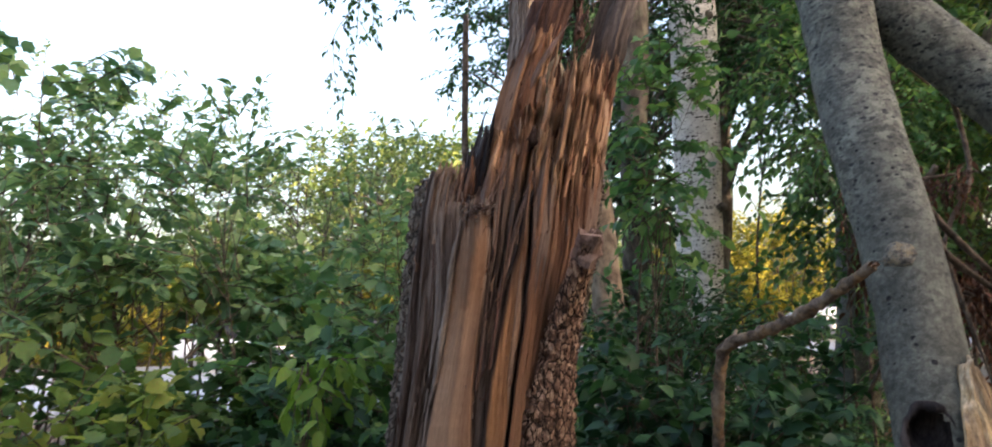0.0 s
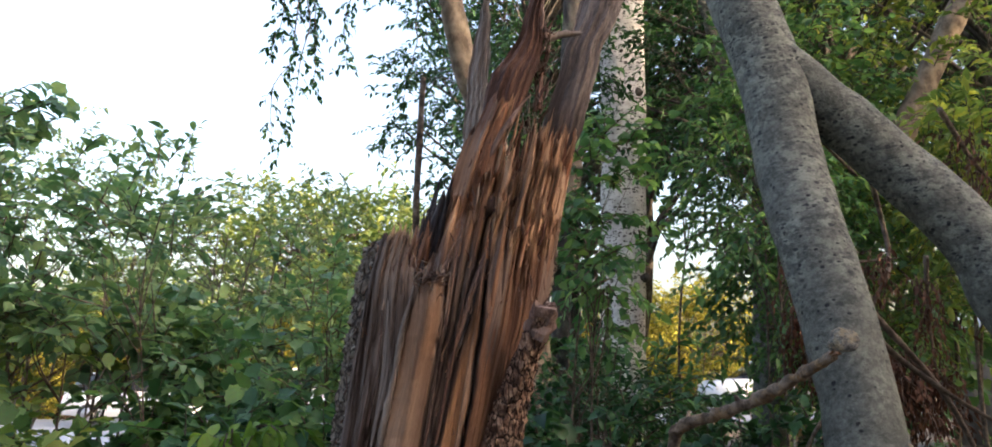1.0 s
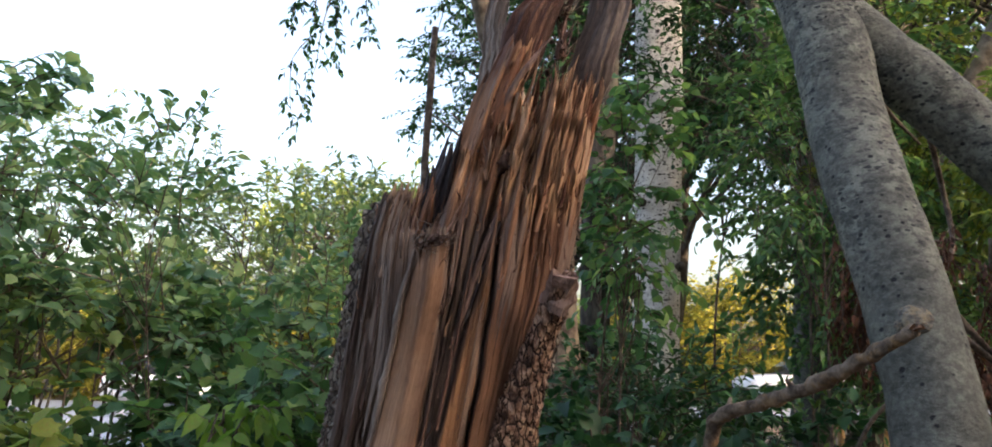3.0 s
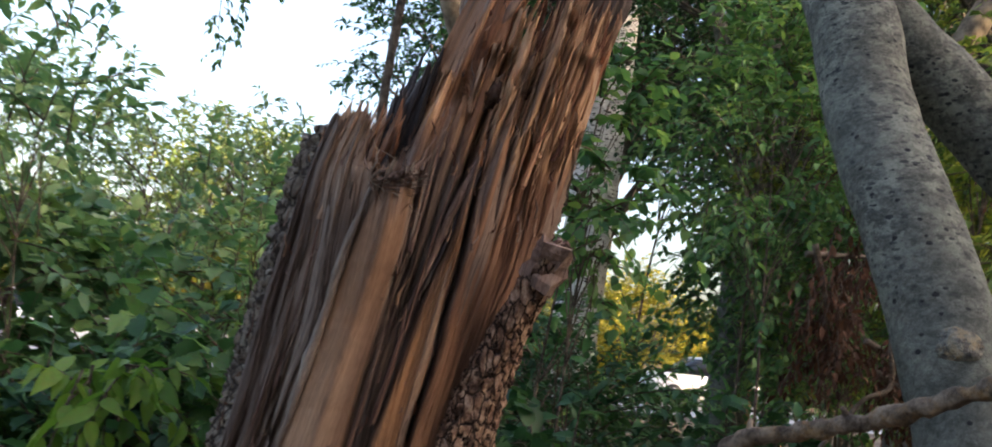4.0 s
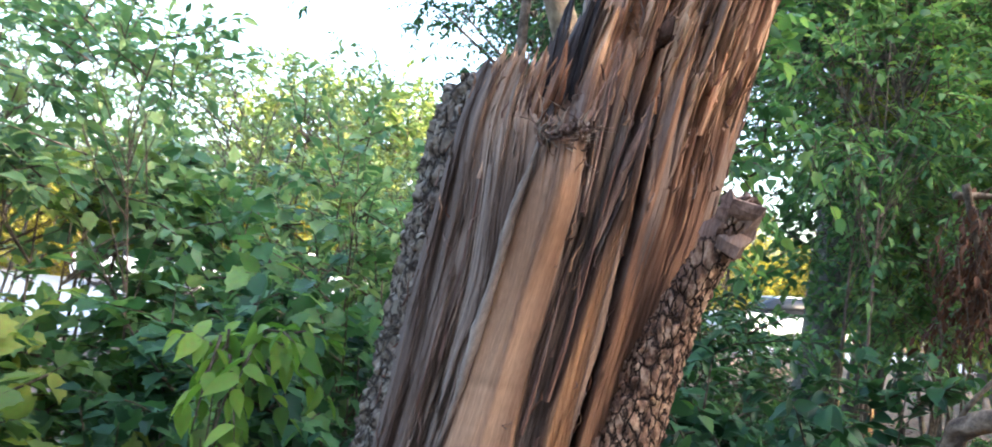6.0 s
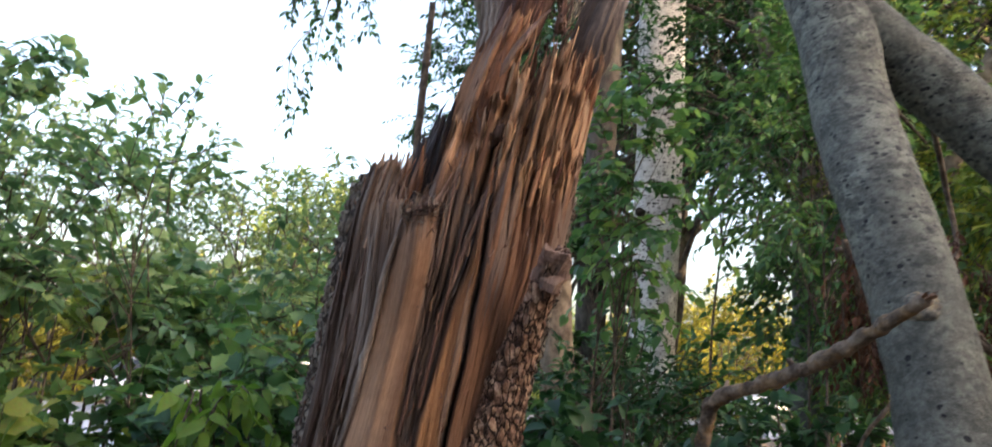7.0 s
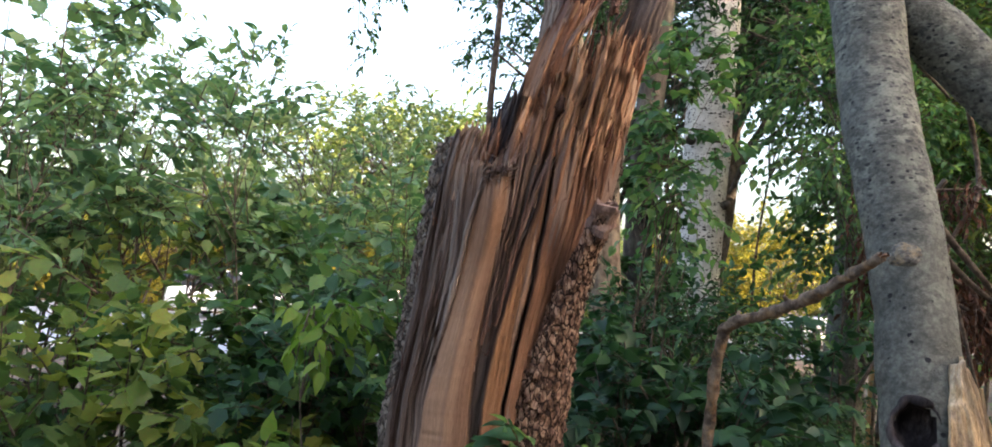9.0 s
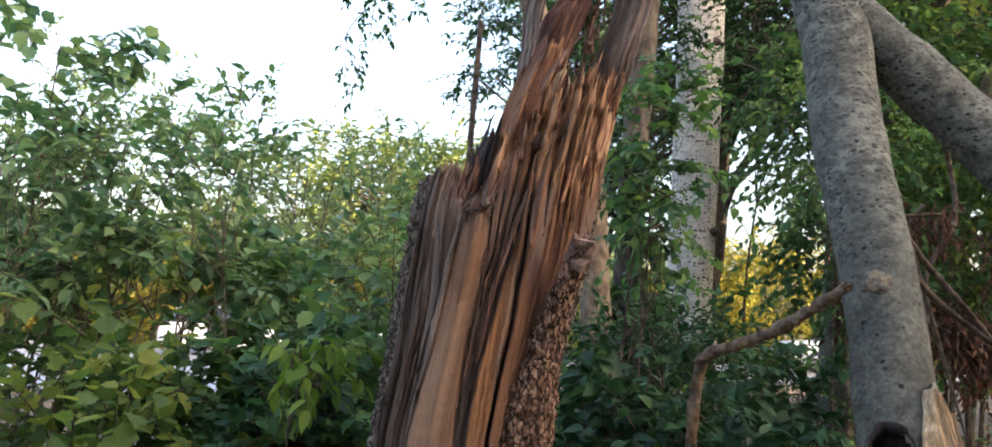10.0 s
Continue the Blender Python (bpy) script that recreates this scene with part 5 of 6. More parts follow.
for pts, r in (([(1.28, 1.83, 1.83), (1.42, 1.8, 1.87), (1.6, 1.78, 1.95)], 0.03), ([(1.26, 1.84, 1.9), (1.4, 1.95, 1.92), (1.62, 2.05, 1.95)], 0.028),
               ([(0.84, 1.98, 2.33), (0.93, 2.08, 2.1), (1.08, 2.15, 1.85), (1.35, 2.2, 1.55), (1.5, 2.2, 1.2)], 0.014),
               ([(0.83, 1.7, 1.78), (0.98, 1.86, 1.69), (1.16, 1.9, 1.57), (1.35, 1.9, 1.46)], 0.01),
               ([(0.9, 1.99, 2.42), (1.2, 2.3, 2.4), (1.439, 2.6, 2.181), (1.452, 2.6, 1.994), (1.383, 2.6, 1.866), (1.346, 2.6, 1.753), (1.351, 2.6, 1.622), (1.267, 2.6, 1.575), (1.197, 2.6, 1.489), (1.137, 2.6, 1.42), (1.08, 2.64, 1.28)], 0.0095),
               ([(0.9, 1.99, 2.38), (0.99, 2.1, 2.3), (1.14, 2.2, 2.22)], 0.009), ([(1.08, 2.15, 1.85), (1.12, 2.1, 1.6), (1.2, 2.1, 1.3)], 0.008)):
    fallen_part("twig", tube(smooth_path(pts, 40), [r, r * .8, r * (.7 if len(pts) > 6 else .4)], 8, 0.12, 25, int(r * 1000)), BARK_TWIG if r < 0.02 else BARK_SMOOTH)

# ---- bent dry branch standing in front ----
dry_branch = thing("dry_branch", (0.33, 1.55, 0.0), "bent dry brown branch with a broken tip", "branch")
DOFF = np.array([0.33, 1.55, 0.0])
bp = smooth_path([(0.30, 1.56, -0.05), (0.31, 1.55, 0.7), (0.325, 1.53, 1.25), (0.327, 1.48, 1.465), (0.341, 1.452, 1.517), (0.388, 1.38, 1.545), (0.425, 1.3, 1.572), (0.455, 1.2, 1.612), (0.475, 1.12, 1.645)], 120)
bv, bf = tube(bp, [0.013, 0.013, 0.0115, 0.011, 0.0128, 0.0102, 0.0108, 0.0092, 0.0084], 16, 0.4, 55, 9)
part("stem", (bv - DOFF, bf), BARK_BRANCH, dry_branch)
tipd = unit(bp[-1] - bp[-4])
for k in range(5):
    o = np.array([frng.normal(0, 0.003), frng.normal(0, 0.003), frng.normal(0, 0.003)])
    part("broken_tip", (lambda q: (q[0] - DOFF, q[1]))(splinter(bp[-2] + o, bp[-1] + tipd * frng.uniform(0.006, 0.018) + o, 0.006, 0.006, 80 + k)), WOOD_TAN, dry_branch, "pale broken tip", False)
for at_, to in ((62, (0.012, 0.02, 0.022)), (84, (-0.012, 0.0, 0.018)), (100, (0.012, 0.004, 0.014))):
    part("twig_stub", (lambda q: (q[0] - DOFF, q[1]))(tube(smooth_path([bp[at_], bp[at_] + np.array(to) * 0.6, bp[at_] + np.array(to)], 6), [0.007, 0.005, 0.003], 8, 0.3, 80, at_)), BARK_BRANCH, dry_branch)

# ---- plants ----
def plant(name, label, category, place, height, radius, low, stems, clumps, twigs, leaves, leaf, leaf_len, leaf_mat, bark, seed,
          stem_r=0.02, twig_len=0.35, droop=0.25, squash=1.0, width=0.45, core=0.25, group="", upright=0.3, top=0.5, lean=(0, 0), spread=0.16):
    """A shrub or tree: stems, limbs to clumps of the crown, twigs, and leaves set along the twigs."""
    rng = np.random.default_rng(seed)
    ob = thing(name, place, label, category, group)
    mid, half = (low + height) / 2, (height - low) / 2
    lines = []
    for k in range(stems):
        a = rng.uniform(0, 2 * math.pi) if stems > 1 else 0
        r = radius * rng.uniform(0.15, 0.55) if stems > 1 else 0.05
        tip = np.array([r * math.cos(a) + lean[0], r * math.sin(a) * squash + lean[1], height * rng.uniform(0.72, 0.95)])
        foot = np.array([0.06 * math.cos(a), 0.06 * math.sin(a), -0.1]) * (stems > 1) + np.array([0, 0, -0.08])
        bow = rng.normal(0, 0.06 * height, 3) * (1, 1, 0.2)
        path = smooth_path([foot, foot * 0.6 + tip * 0.35 + bow * 0.6, foot * 0.3 + tip * 0.7 + bow * 0.5, tip], 22)
        lines.append(path)
        part("stem" if stems > 1 else "trunk", tube(path, [stem_r, stem_r * .75, stem_r * .5, stem_r * .2], 7 if stems > 1 else 16, 0.08, 6, seed + k), bark, ob)
    d = unit(rng.normal(0, 1, (clumps, 3)))
    rad = (core + (1 - core) * rng.random(clumps)) ** 0.5
    c = d * rad[:, None]
    c[:, 2] = np.sign(c[:, 2]) * np.abs(c[:, 2]) ** (1 - 0.3 * top)
    centres = c * (radius, radius * squash, half) + (lean[0] * 0.7, lean[1] * 0.7, mid)
    all_line = np.concatenate(lines)
    limbs = []
    for q in centres:
        dist = np.linalg.norm(all_line - q, axis=1) + 3 * np.maximum(all_line[:, 2] - q[2] + 0.15 * height, 0)
        s0 = all_line[np.argmin(dist)]
        m = (s0 + q) / 2 + rng.normal(0, 0.05, 3) * np.linalg.norm(q - s0)
        limbs.append(tube(smooth_path([s0, m, q], 6), [stem_r * .35, stem_r * .2, stem_r * .1], 5, caps=False))
    starts = np.repeat(centres, twigs, 0) + rng.normal(0, spread * radius, (clumps * twigs, 3)) * (1, 1, 0.8)
    out = np.repeat(unit(c * (1, 1, 0.7)), twigs, 0)
    ways = out * 0.8 + np.array([0, 0, upright]) + rng.normal(0, 0.55, (clumps * twigs, 3))
    lens = twig_len * rng.uniform(0.6, 1.3, clumps * twigs)
    mids, ends, pos, along, up = sprays(rng, starts, ways, lens, leaves, droop)
    limbs.append(twig_tubes(starts, mids, ends, 0.003 + 0.004 * twig_len))
    tagged(part("branchwork", join(*limbs), bark, ob), kind="stuff")
    size = leaf_len * rng.uniform(0.65, 1.25, len(pos))
    tagged(part("foliage", leaf_mesh("foliage", leaf, pos, along, up, size, size * width, leaf_mat), None, ob), kind="stuff")
    return ob


def again(ob, x, y, turn, scale=1.0, z=None):
    z = float(ground_height(np.array(x), np.array(y))) if z is None else z
    c = copy_thing(ob, pose(x, y, z, 0, 0, turn))
    c.scale = (scale, scale, scale)
    return c


BOX = "green leafy boxelder shrub with drooping leaves"
# thicket behind the stump, near rows
plant("shrub", BOX, "shrub", (-1.9, 3.4, 0), 1.8, 0.85, 1.62, 4, 15, 8, 9, LOBED, 0.07, LEAF_BOX, BARK_TWIG, 101, 0.014, 0.25, width=0.8, spread=0.1, group="thicket shrubs")
plant("shrub", BOX, "shrub", (-0.6, 3.6, 0), 1.66, 0.85, 0.3, 7, 58, 10, 13, LOBED, 0.066, LEAF_MID, BARK_TWIG, 102, 0.014, 0.36, width=0.8, group="thicket shrubs")
plant("shrub", BOX, "shrub", (-2.75, 4.0, 0), 1.84, 1.1, 1.64, 4, 20, 8, 9, LOBED, 0.072, LEAF_YELLOW, BARK_TWIG, 103, 0.016, 0.26, width=0.8, spread=0.1, group="thicket shrubs")
s4 = plant("shrub", BOX, "shrub", (-1.4, 5.2, 0), 0.8, 0.9, 0.2, 7, 44, 8, 11, LOBED, 0.095, LEAF_MID, BARK_TWIG, 104, 0.016, 0.38, width=0.75, group="thicket shrubs")
plant("shrub", "low yellow-green leafy shrub", "shrub", (-1.62, 2.45, 0), 1.17, 0.8, 0.3, 7, 36, 8, 9, LOBED, 0.072, LEAF_YELLOW, BARK_TWIG, 105, 0.012, 0.32, width=0.8, group="thicket shrubs")
plant("shrub", "low dark green leafy shrub", "shrub", (-0.62, 2.75, 0), 1.38, 0.6, 0.1, 6, 36, 9, 12, LOBED, 0.062, LEAF_DARK, BARK_TWIG, 106, 0.012, 0.3, width=0.75, group="thicket shrubs")
plant("sapling", "sapling with fresh bright green leaves", "sapling", (-0.66, 2.0, 0), 1.52, 0.08, 1.42, 2, 5, 3, 8, BROAD, 0.058, LEAF_PALE, BARK_TWIG, 107, 0.007, 0.12, 0.45, width=0.45)
plant("shrub", "tall leafy boxelder shrub with broad drooping leaves", "shrub", (-2.75, 3.3, 0), 2.95, 0.85, 1.7, 5, 24, 5, 8, LOBED, 0.08, LEAF_BOX, BARK_TWIG, 171, 0.014, 0.3, 0.35, width=0.75, group="thicket shrubs", spread=0.14)
plant("shrub", "tall leafy boxelder shrub with broad drooping leaves", "shrub", (-2.0, 3.7, 0), 2.55, 0.66, 1.75, 5, 14, 5, 8, LOBED, 0.074, LEAF_BOX, BARK_TWIG, 172, 0.013, 0.28, 0.35, width=0.75, group="thicket shrubs", spread=0.14)
plant("shrub", "leafy boxelder shrub with drooping leaves behind the stump", "shrub", (-1.05, 3.9, 0), 2.0, 0.6, 1.4, 5, 18, 6, 8, LOBED, 0.07, LEAF_BOX, BARK_TWIG, 173, 0.012, 0.28, 0.35, width=0.75, group="thicket shrubs", spread=0.2)
plant("sapling", "seedling with broad blue-green leaves at the foot of the stump", "sapling", (0.0, 1.42, 0), 1.27, 0.07, 1.17, 2, 5, 3, 6, BROAD, 0.062, LEAF_MID, BARK_TWIG, 174, 0.006, 0.1, 0.4, width=0.6)
plant("sapling", "seedling with fresh bright green leaves", "sapling", (-0.64, 1.8, 0), 1.1, 0.1, 1.02, 2, 5, 3, 7, BROAD, 0.07, LEAF_PALE, BARK_TWIG, 175, 0.006, 0.12, 0.4, width=0.5)
plant("shrub", "boxelder regrowth with spreading green leaves", "shrub", (-1.95, 2.8, 0), 1.42, 0.6, 0.8, 5, 26, 7, 9, LOBED, 0.068, LEAF_MID, BARK_TWIG, 176, 0.01, 0.24, 0.3, width=0.75, group="thicket shrubs", spread=0.16)
# tall shoots standing above the thicket
for k, (x, y, h) in enumerate(((-1.4, 3.0, 2.5), (-2.1, 3.2, 2.45), (-2.0, 2.6, 2.3), (-0.75, 3.4, 2.15))):
    plant("sapling", "slender shoot with pinnate leaves above the thicket", "sapling", (x, y, 0), h, 0.2, 1.4, 1, 13, 3, 11, LANCE, 0.065, LEAF_BOX, BARK_TWIG, 150 + k, 0.008, 0.26, 0.1, width=0.4, group="tall shoots", upright=0.7)
plant("sapling", "young maple with large soft green leaves", "sapling", (-2.9, 3.5, 0), 2.6, 0.45, 1.8, 2, 12, 5, 9, LOBED, 0.1, LEAF_BOX, BARK_TWIG, 158, 0.014, 0.3, 0.35, width=0.7)
# airy trees further back
a1 = plant("tree", "airy young tree with small grey-green leaves", "tree", (-2.7, 8.2, 0), 3.75, 1.7, 2.1, 5, 38, 8, 9, KITE, 0.088, LEAF_AIRY, BARK_DARK, 111, 0.019, 0.36, 0.3, group="back trees", spread=0.11, core=0.03, upright=0.05)
a2 = plant("tree", "airy tree with feathery yellow-green leaves", "tree", (-5.2, 8.4, 0), 4.4, 1.8, 2.3, 5, 38, 8, 9, KITE, 0.092, LEAF_AIRY, BARK_DARK, 112, 0.019, 0.36, 0.3, group="back trees", spread=0.11, core=0.03, upright=0.05)
again(a2, -8.3, 7.4, 200, 0.95)
again(a1, -0.9, 9.4, 130, 0.8)
again(s4, 0.35, 5.8, 100, 0.8)
# right of the stump: sapling with broad leaves, dark undergrowth
plant("sapling", "slim sapling with broad fresh green leaves", "sapling", (0.45, 2.7, 0), 2.6, 0.15, 1.68, 2, 20, 4, 11, BROAD, 0.046, LEAF_MID, BARK_TWIG, 121, 0.009, 0.22, 0.3, width=0.62)
b1 = plant("shrub", "dark green undergrowth shrub", "shrub", (0.55, 3.7, 0), 1.7, 0.5, 0.1, 7, 46, 8, 11, LANCE, 0.066, LEAF_DARK, BARK_TWIG, 122, 0.012, 0.32, group="undergrowth shrubs")
again(b1, 1.45, 4.2, 110, 0.62)
again(b1, 1.15, 3.4, 45, 0.56)
again(b1, 1.85, 5.2, 200, 0.6)
again(b1, 2.35, 7.4, 260, 0.52)
again(b1, 3.2, 8.6, 30, 0.5)
again(b1, 1.0, 5.6, 300, 0.9)
again(b1, 2.4, 6.2, 20, 0.58)
plant("shrub", "low dark green undergrowth shrub", "shrub", (0.6, 2.5, 0), 1.0, 0.5, 0.1, 6, 24, 8, 9, LANCE, 0.08, LEAF_DARK, BARK_TWIG, 123, 0.01, 0.26, group="undergrowth shrubs")
plant("shrub", "low undergrowth with broad dark green leaves", "shrub", (0.42, 2.45, 0), 1.38, 0.36, 0.4, 6, 30, 8, 9, BROAD, 0.07, LEAF_DARK, BARK_TWIG, 181, 0.008, 0.22, 0.4, width=0.6, group="undergrowth shrubs")
plant("shrub", "low undergrowth with broad dark green leaves", "shrub", (1.0, 2.9, 0), 1.5, 0.42, 0.4, 6, 30, 8, 9, BROAD, 0.066, LEAF_DARK, BARK_TWIG, 182, 0.008, 0.22, 0.4, width=0.55, group="undergrowth shrubs")
plant("shrub", "leafy undergrowth with small pointed leaves", "shrub", (1.25, 4.6, 0), 1.5, 0.45, 0.4, 6, 34, 8, 10, LANCE, 0.06, LEAF_MID, BARK_TWIG, 183, 0.008, 0.26, 0.4, group="undergrowth shrubs")
plant("climbing_vine", "dark green leafy vine climbing up a tree trunk", "vine", (0.57, 4.84, 0), 2.7, 0.22, 0.3, 3, 34, 7, 9, LOBED, 0.06, LEAF_DARK, BARK_TWIG, 127, 0.01, 0.2, 0.4, width=0.8)
h1 = plant("shrub", "sparse low bush on the bare ground", "shrub", (2.1, 4.6, 0), 0.75, 0.5, 0.05, 6, 18, 6, 9, LANCE, 0.06, LEAF_MID, BARK_TWIG, 125, 0.006, 0.22, group="undergrowth shrubs")
again(h1, 3.2, 5.6, 70, 1.1)
again(h1, 2.9, 7.6, 170, 1.3)
again(h1, 4.6, 7.0, 270, 1.1)

# ---- standing trees ----
birch = thing("birch_tree", (1.5, 7.3, 0.0), "white-barked birch with dark marks and a straight trunk", "tree")
bpath = smooth_path([(0, 0, -0.1), (-0.02, 0, 1.8), (0.03, 0, 3.6), (0.07, 0.05, 6.0), (0.15, 0.1, 9.0)], 90)
part("trunk", tube(bpath, [0.29, 0.22, 0.235, 0.24, 0.2], 36, 0.05, 3.0, 12), BARK_WHITE, birch)
part("limb", tube(smooth_path([(0.05, 0.0, 6.6), (0.6, 0.1, 7.4), (1.3, 0.3, 8.6)], 20), [0.09, 0.07, 0.04], 14, 0.08, 5, 19), BARK_WHITE, birch)
part("limb", tube(smooth_path([(0.1, 0.0, 7.4), (-0.5, 0.3, 8.3), (-1.0, 0.5, 9.4)], 20), [0.08, 0.06, 0.03], 14, 0.08, 5, 20), BARK_WHITE, birch)
for px, pz in ((-0.2, 3.1), (0.16, 4.4), (0.2, 2.5)):
    part("branch_scar", tube([(px * .9, -0.17, pz), (px, -0.215, pz + 0.01), (px, -0.23, pz + 0.012)], [0.05, 0.04, 0.015], 14, 0.3, 20, 21), BARK_DARK, birch, "dark old branch scar")
grey_tree = thing("dark_tree", (0.6, 5.0, 0.0), "dark-barked tree with a straight trunk", "tree")
part("trunk", tube(smooth_path([(0.02, 0, -0.1), (0.0, 0, 1.5), (0.02, 0, 2.6), (0.1, 0.05, 4.2), (0.2, 0.1, 7.0)], 60), [0.16, 0.1, 0.095, 0.09, 0.06], 24, 0.06, 4, 13), BARK_DARK, grey_tree)
bare_tree = thing("bare_stemmed_tree", (0.05, 4.35, 0.0), "leaning bare-stemmed tree with drooping leafy twigs", "tree")
bare_path = smooth_path([(0.33, 0.2, -0.1), (0.31, 0.17, 1.6), (0.23, 0.1, 2.5), (0.03, 0.0, 2.98), (-0.13, -0.1, 3.35), (-0.23, -0.15, 3.75), (-0.35, -0.15, 4.3), (-0.65, -0.15, 4.9), (-1.0, -0.2, 5.6)], 70)
part("trunk", tube(bare_path, [0.11, 0.095, 0.085, 0.075, 0.075, 0.075, 0.07, 0.055, 0.03], 18, 0.08, 6, 14), BARK_LIMB, bare_tree)
hrng = np.random.default_rng(77)
hang = []
for x, y, ztop, zlow in ((-1.1, 3.95, 4.3, 2.72), (-1.04, 3.95, 4.3, 2.85), (-0.98, 3.95, 4.2, 3.15), (-1.18, 3.95, 4.2, 3.35), (-0.72, 3.95, 4.3, 3.28), (-0.42, 4.1, 4.2, 3.12), (-0.3, 4.1, 4.1, 3.5)):
    k = 12
    zs = np.linspace(ztop, zlow, k)
    hang.append(np.stack([x - 0.05 + 0.05 * np.sin(zs * 5 + x * 9) + hrng.normal(0, 0.012, k), y - 4.35 + hrng.normal(0, 0.02, k), zs], -1))
tw, lp, la, lu = [], [], [], []
for h in hang:
    tw.append(tube(smooth_path(h, 24), [0.006, 0.004, 0.0015], 5, caps=False))
    h = smooth_path(h, 30)[8:]
    st = h + hrng.normal(0, 0.012, h.shape)
    wy = hrng.normal(0, 1, (len(st), 3)) * (1, 0.7, 0.2) + (0, 0, -0.5)
    m_, e_, p_, a_, u_ = sprays(hrng, st, wy, hrng.uniform(0.03, 0.1, len(st)), 7, 0.5)
    tw.append(twig_tubes(st, m_, e_, 0.0015))
    lp.append(p_), la.append(a_), lu.append(u_)
tagged(part("branchwork", join(*tw), BARK_TWIG, bare_tree), kind="stuff")
lp, la, lu = np.concatenate(lp), np.concatenate(la), np.concatenate(lu)
sz = hrng.uniform(0.026, 0.05, len(lp))
tagged(part("foliage", leaf_mesh("foliage", LANCE, lp, la, lu, sz, sz * 0.5, LEAF_DARK), None, bare_tree), kind="stuff")

t1 = plant("tree", "tall leafy tree with dark green crown", "tree", (3.3, 7.4, 0.1), 8.0, 2.2, 3.1, 1, 110, 11, 12, KITE, 0.095, LEAF_DARK, BARK_DARK, 131, 0.12, 0.5, 0.3, group="right-hand trees", spread=0.09)
t2 = plant("tree", "tall leafy tree with a green crown", "tree", (4.9, 6.2, 0.15), 7.6, 2.1, 3.1, 2, 80, 11, 12, KITE, 0.09, LEAF_YELLOW, BARK_DARK, 132, 0.1, 0.5, 0.3, group="right-hand trees", spread=0.09)
t3 = plant("tree", "leafy young maple with fresh green leaves", "tree", (3.35, 5.7, 0.0), 3.8, 0.8, 1.6, 2, 40, 7, 9, HEART, 0.09, LEAF_MID, BARK_DARK, 133, 0.03, 0.36, 0.3, group="right-hand trees", width=0.75)
again(t1, 6.8, 8.8, 120, 1.05)
again(t2, 11.8, 16.5, 40, 1.1)
again(t1, 5.6, 11.5, 300, 1.1)
again(t1, 1.2, 9.6, 200, 1.05)
again(t1, 2.2, 11.5, 20, 1.35)
again(t3, 5.0, 8.6, 140, 1.1)
again(t3, 4.0, 7.3, 60, 1.0)
leaning = thing("grey_tree", (2.36, 6.0, 0.0), "thick grey tree trunk standing on bare ground", "tree")
part("trunk", tube(smooth_path([(-0.06, 0, -0.1), (0.0, 0, 0.7), (0.06, 0.02, 1.6), (0.14, 0.1, 2.6), (0.3, 0.2, 4.6)], 50), [0.19, 0.16, 0.15, 0.14, 0.1], 20, 0.08, 5, 15), BARK_SMOOTH, leaning)
part("limb", tube(smooth_path([(0.2, 0.12, 3.4), (-0.2, 0.0, 4.2), (-0.5, -0.1, 5.2)], 16), [0.08, 0.06, 0.04], 12, 0.08, 5, 22), BARK_SMOOTH, leaning)
plant("tree", "leafy young maple before a grey trunk", "tree", (2.2, 5.0, 0.0), 4.3, 0.6, 1.5, 1, 60, 7, 10, LOBED, 0.065, LEAF_MID, BARK_DARK, 135, 0.018, 0.32, 0.3, group="right-hand trees", width=0.62)
plant("tree", "slender maple with a high leafy crown", "tree", (1.95, 5.8, 0.0), 4.9, 0.6, 3.1, 1, 24, 8, 10, LOBED, 0.055, LEAF_DARK, BARK_TWIG, 136, 0.016, 0.32, 0.3, group="right-hand trees", width=0.62)
plant("tree", "leafy tree with a dense dark crown", "tree", (0.6, 6.3, 0.0), 7.0, 0.62, 3.3, 1, 56, 9, 10, KITE, 0.09, LEAF_DARK, BARK_DARK, 137, 0.022, 0.4, 0.3, group="right-hand trees", spread=0.1)
plant("tree", "young ash with small fresh green leaves", "tree", (1.72, 4.3, 0.0), 3.4, 0.42, 2.0, 2, 26, 6, 11, LANCE, 0.062, LEAF_MID, BARK_TWIG, 195, 0.012, 0.26, 0.35, group="feathery trees", spread=0.2, width=0.42)
plant("tree", "young ash with feathery yellow-green leaves", "tree", (2.75, 5.3, 0.0), 3.3, 0.5, 1.5, 2, 30, 6, 11, LANCE, 0.07, LEAF_YELLOW, BARK_TWIG, 196, 0.012, 0.28, 0.35, group="feathery trees", spread=0.2, width=0.42)
plant("shrub", "bushy ash regrowth with small fresh green leaves", "shrub", (2.36, 4.6, 0.0), 2.5, 0.5, 1.4, 4, 36, 7, 11, LANCE, 0.055, LEAF_MID, BARK_TWIG, 197, 0.012, 0.24, 0.3, group="feathery trees", spread=0.2, width=0.45)
yellow_limb = thing("leaning_tree", (4.7, 4.8, 0.1), "tree with a thick tan limb hanging low in evening light", "tree")
part("trunk", tube(smooth_path([(0.0, 0, -0.2), (0.02, 0, 2.2), (-0.1, 0, 4.4), (-0.3, 0.1, 6.5)], 50), [0.17, 0.15, 0.13, 0.08], 20, 0.1, 5, 16), BARK_DARK, yellow_limb)
part("limb", tube(smooth_path([(-0.1, 0.0, 4.5), (-0.7, -0.1, 4.75), (-1.33, -0.18, 4.08), (-1.66, -0.2, 3.51), (-1.88, -0.2, 3.09), (-2.02, -0.2, 2.72)], 60), [0.1, 0.095, 0.088, 0.085, 0.08, 0.04], 20, 0.12, 6, 17), BARK_LIMB, yellow_limb)
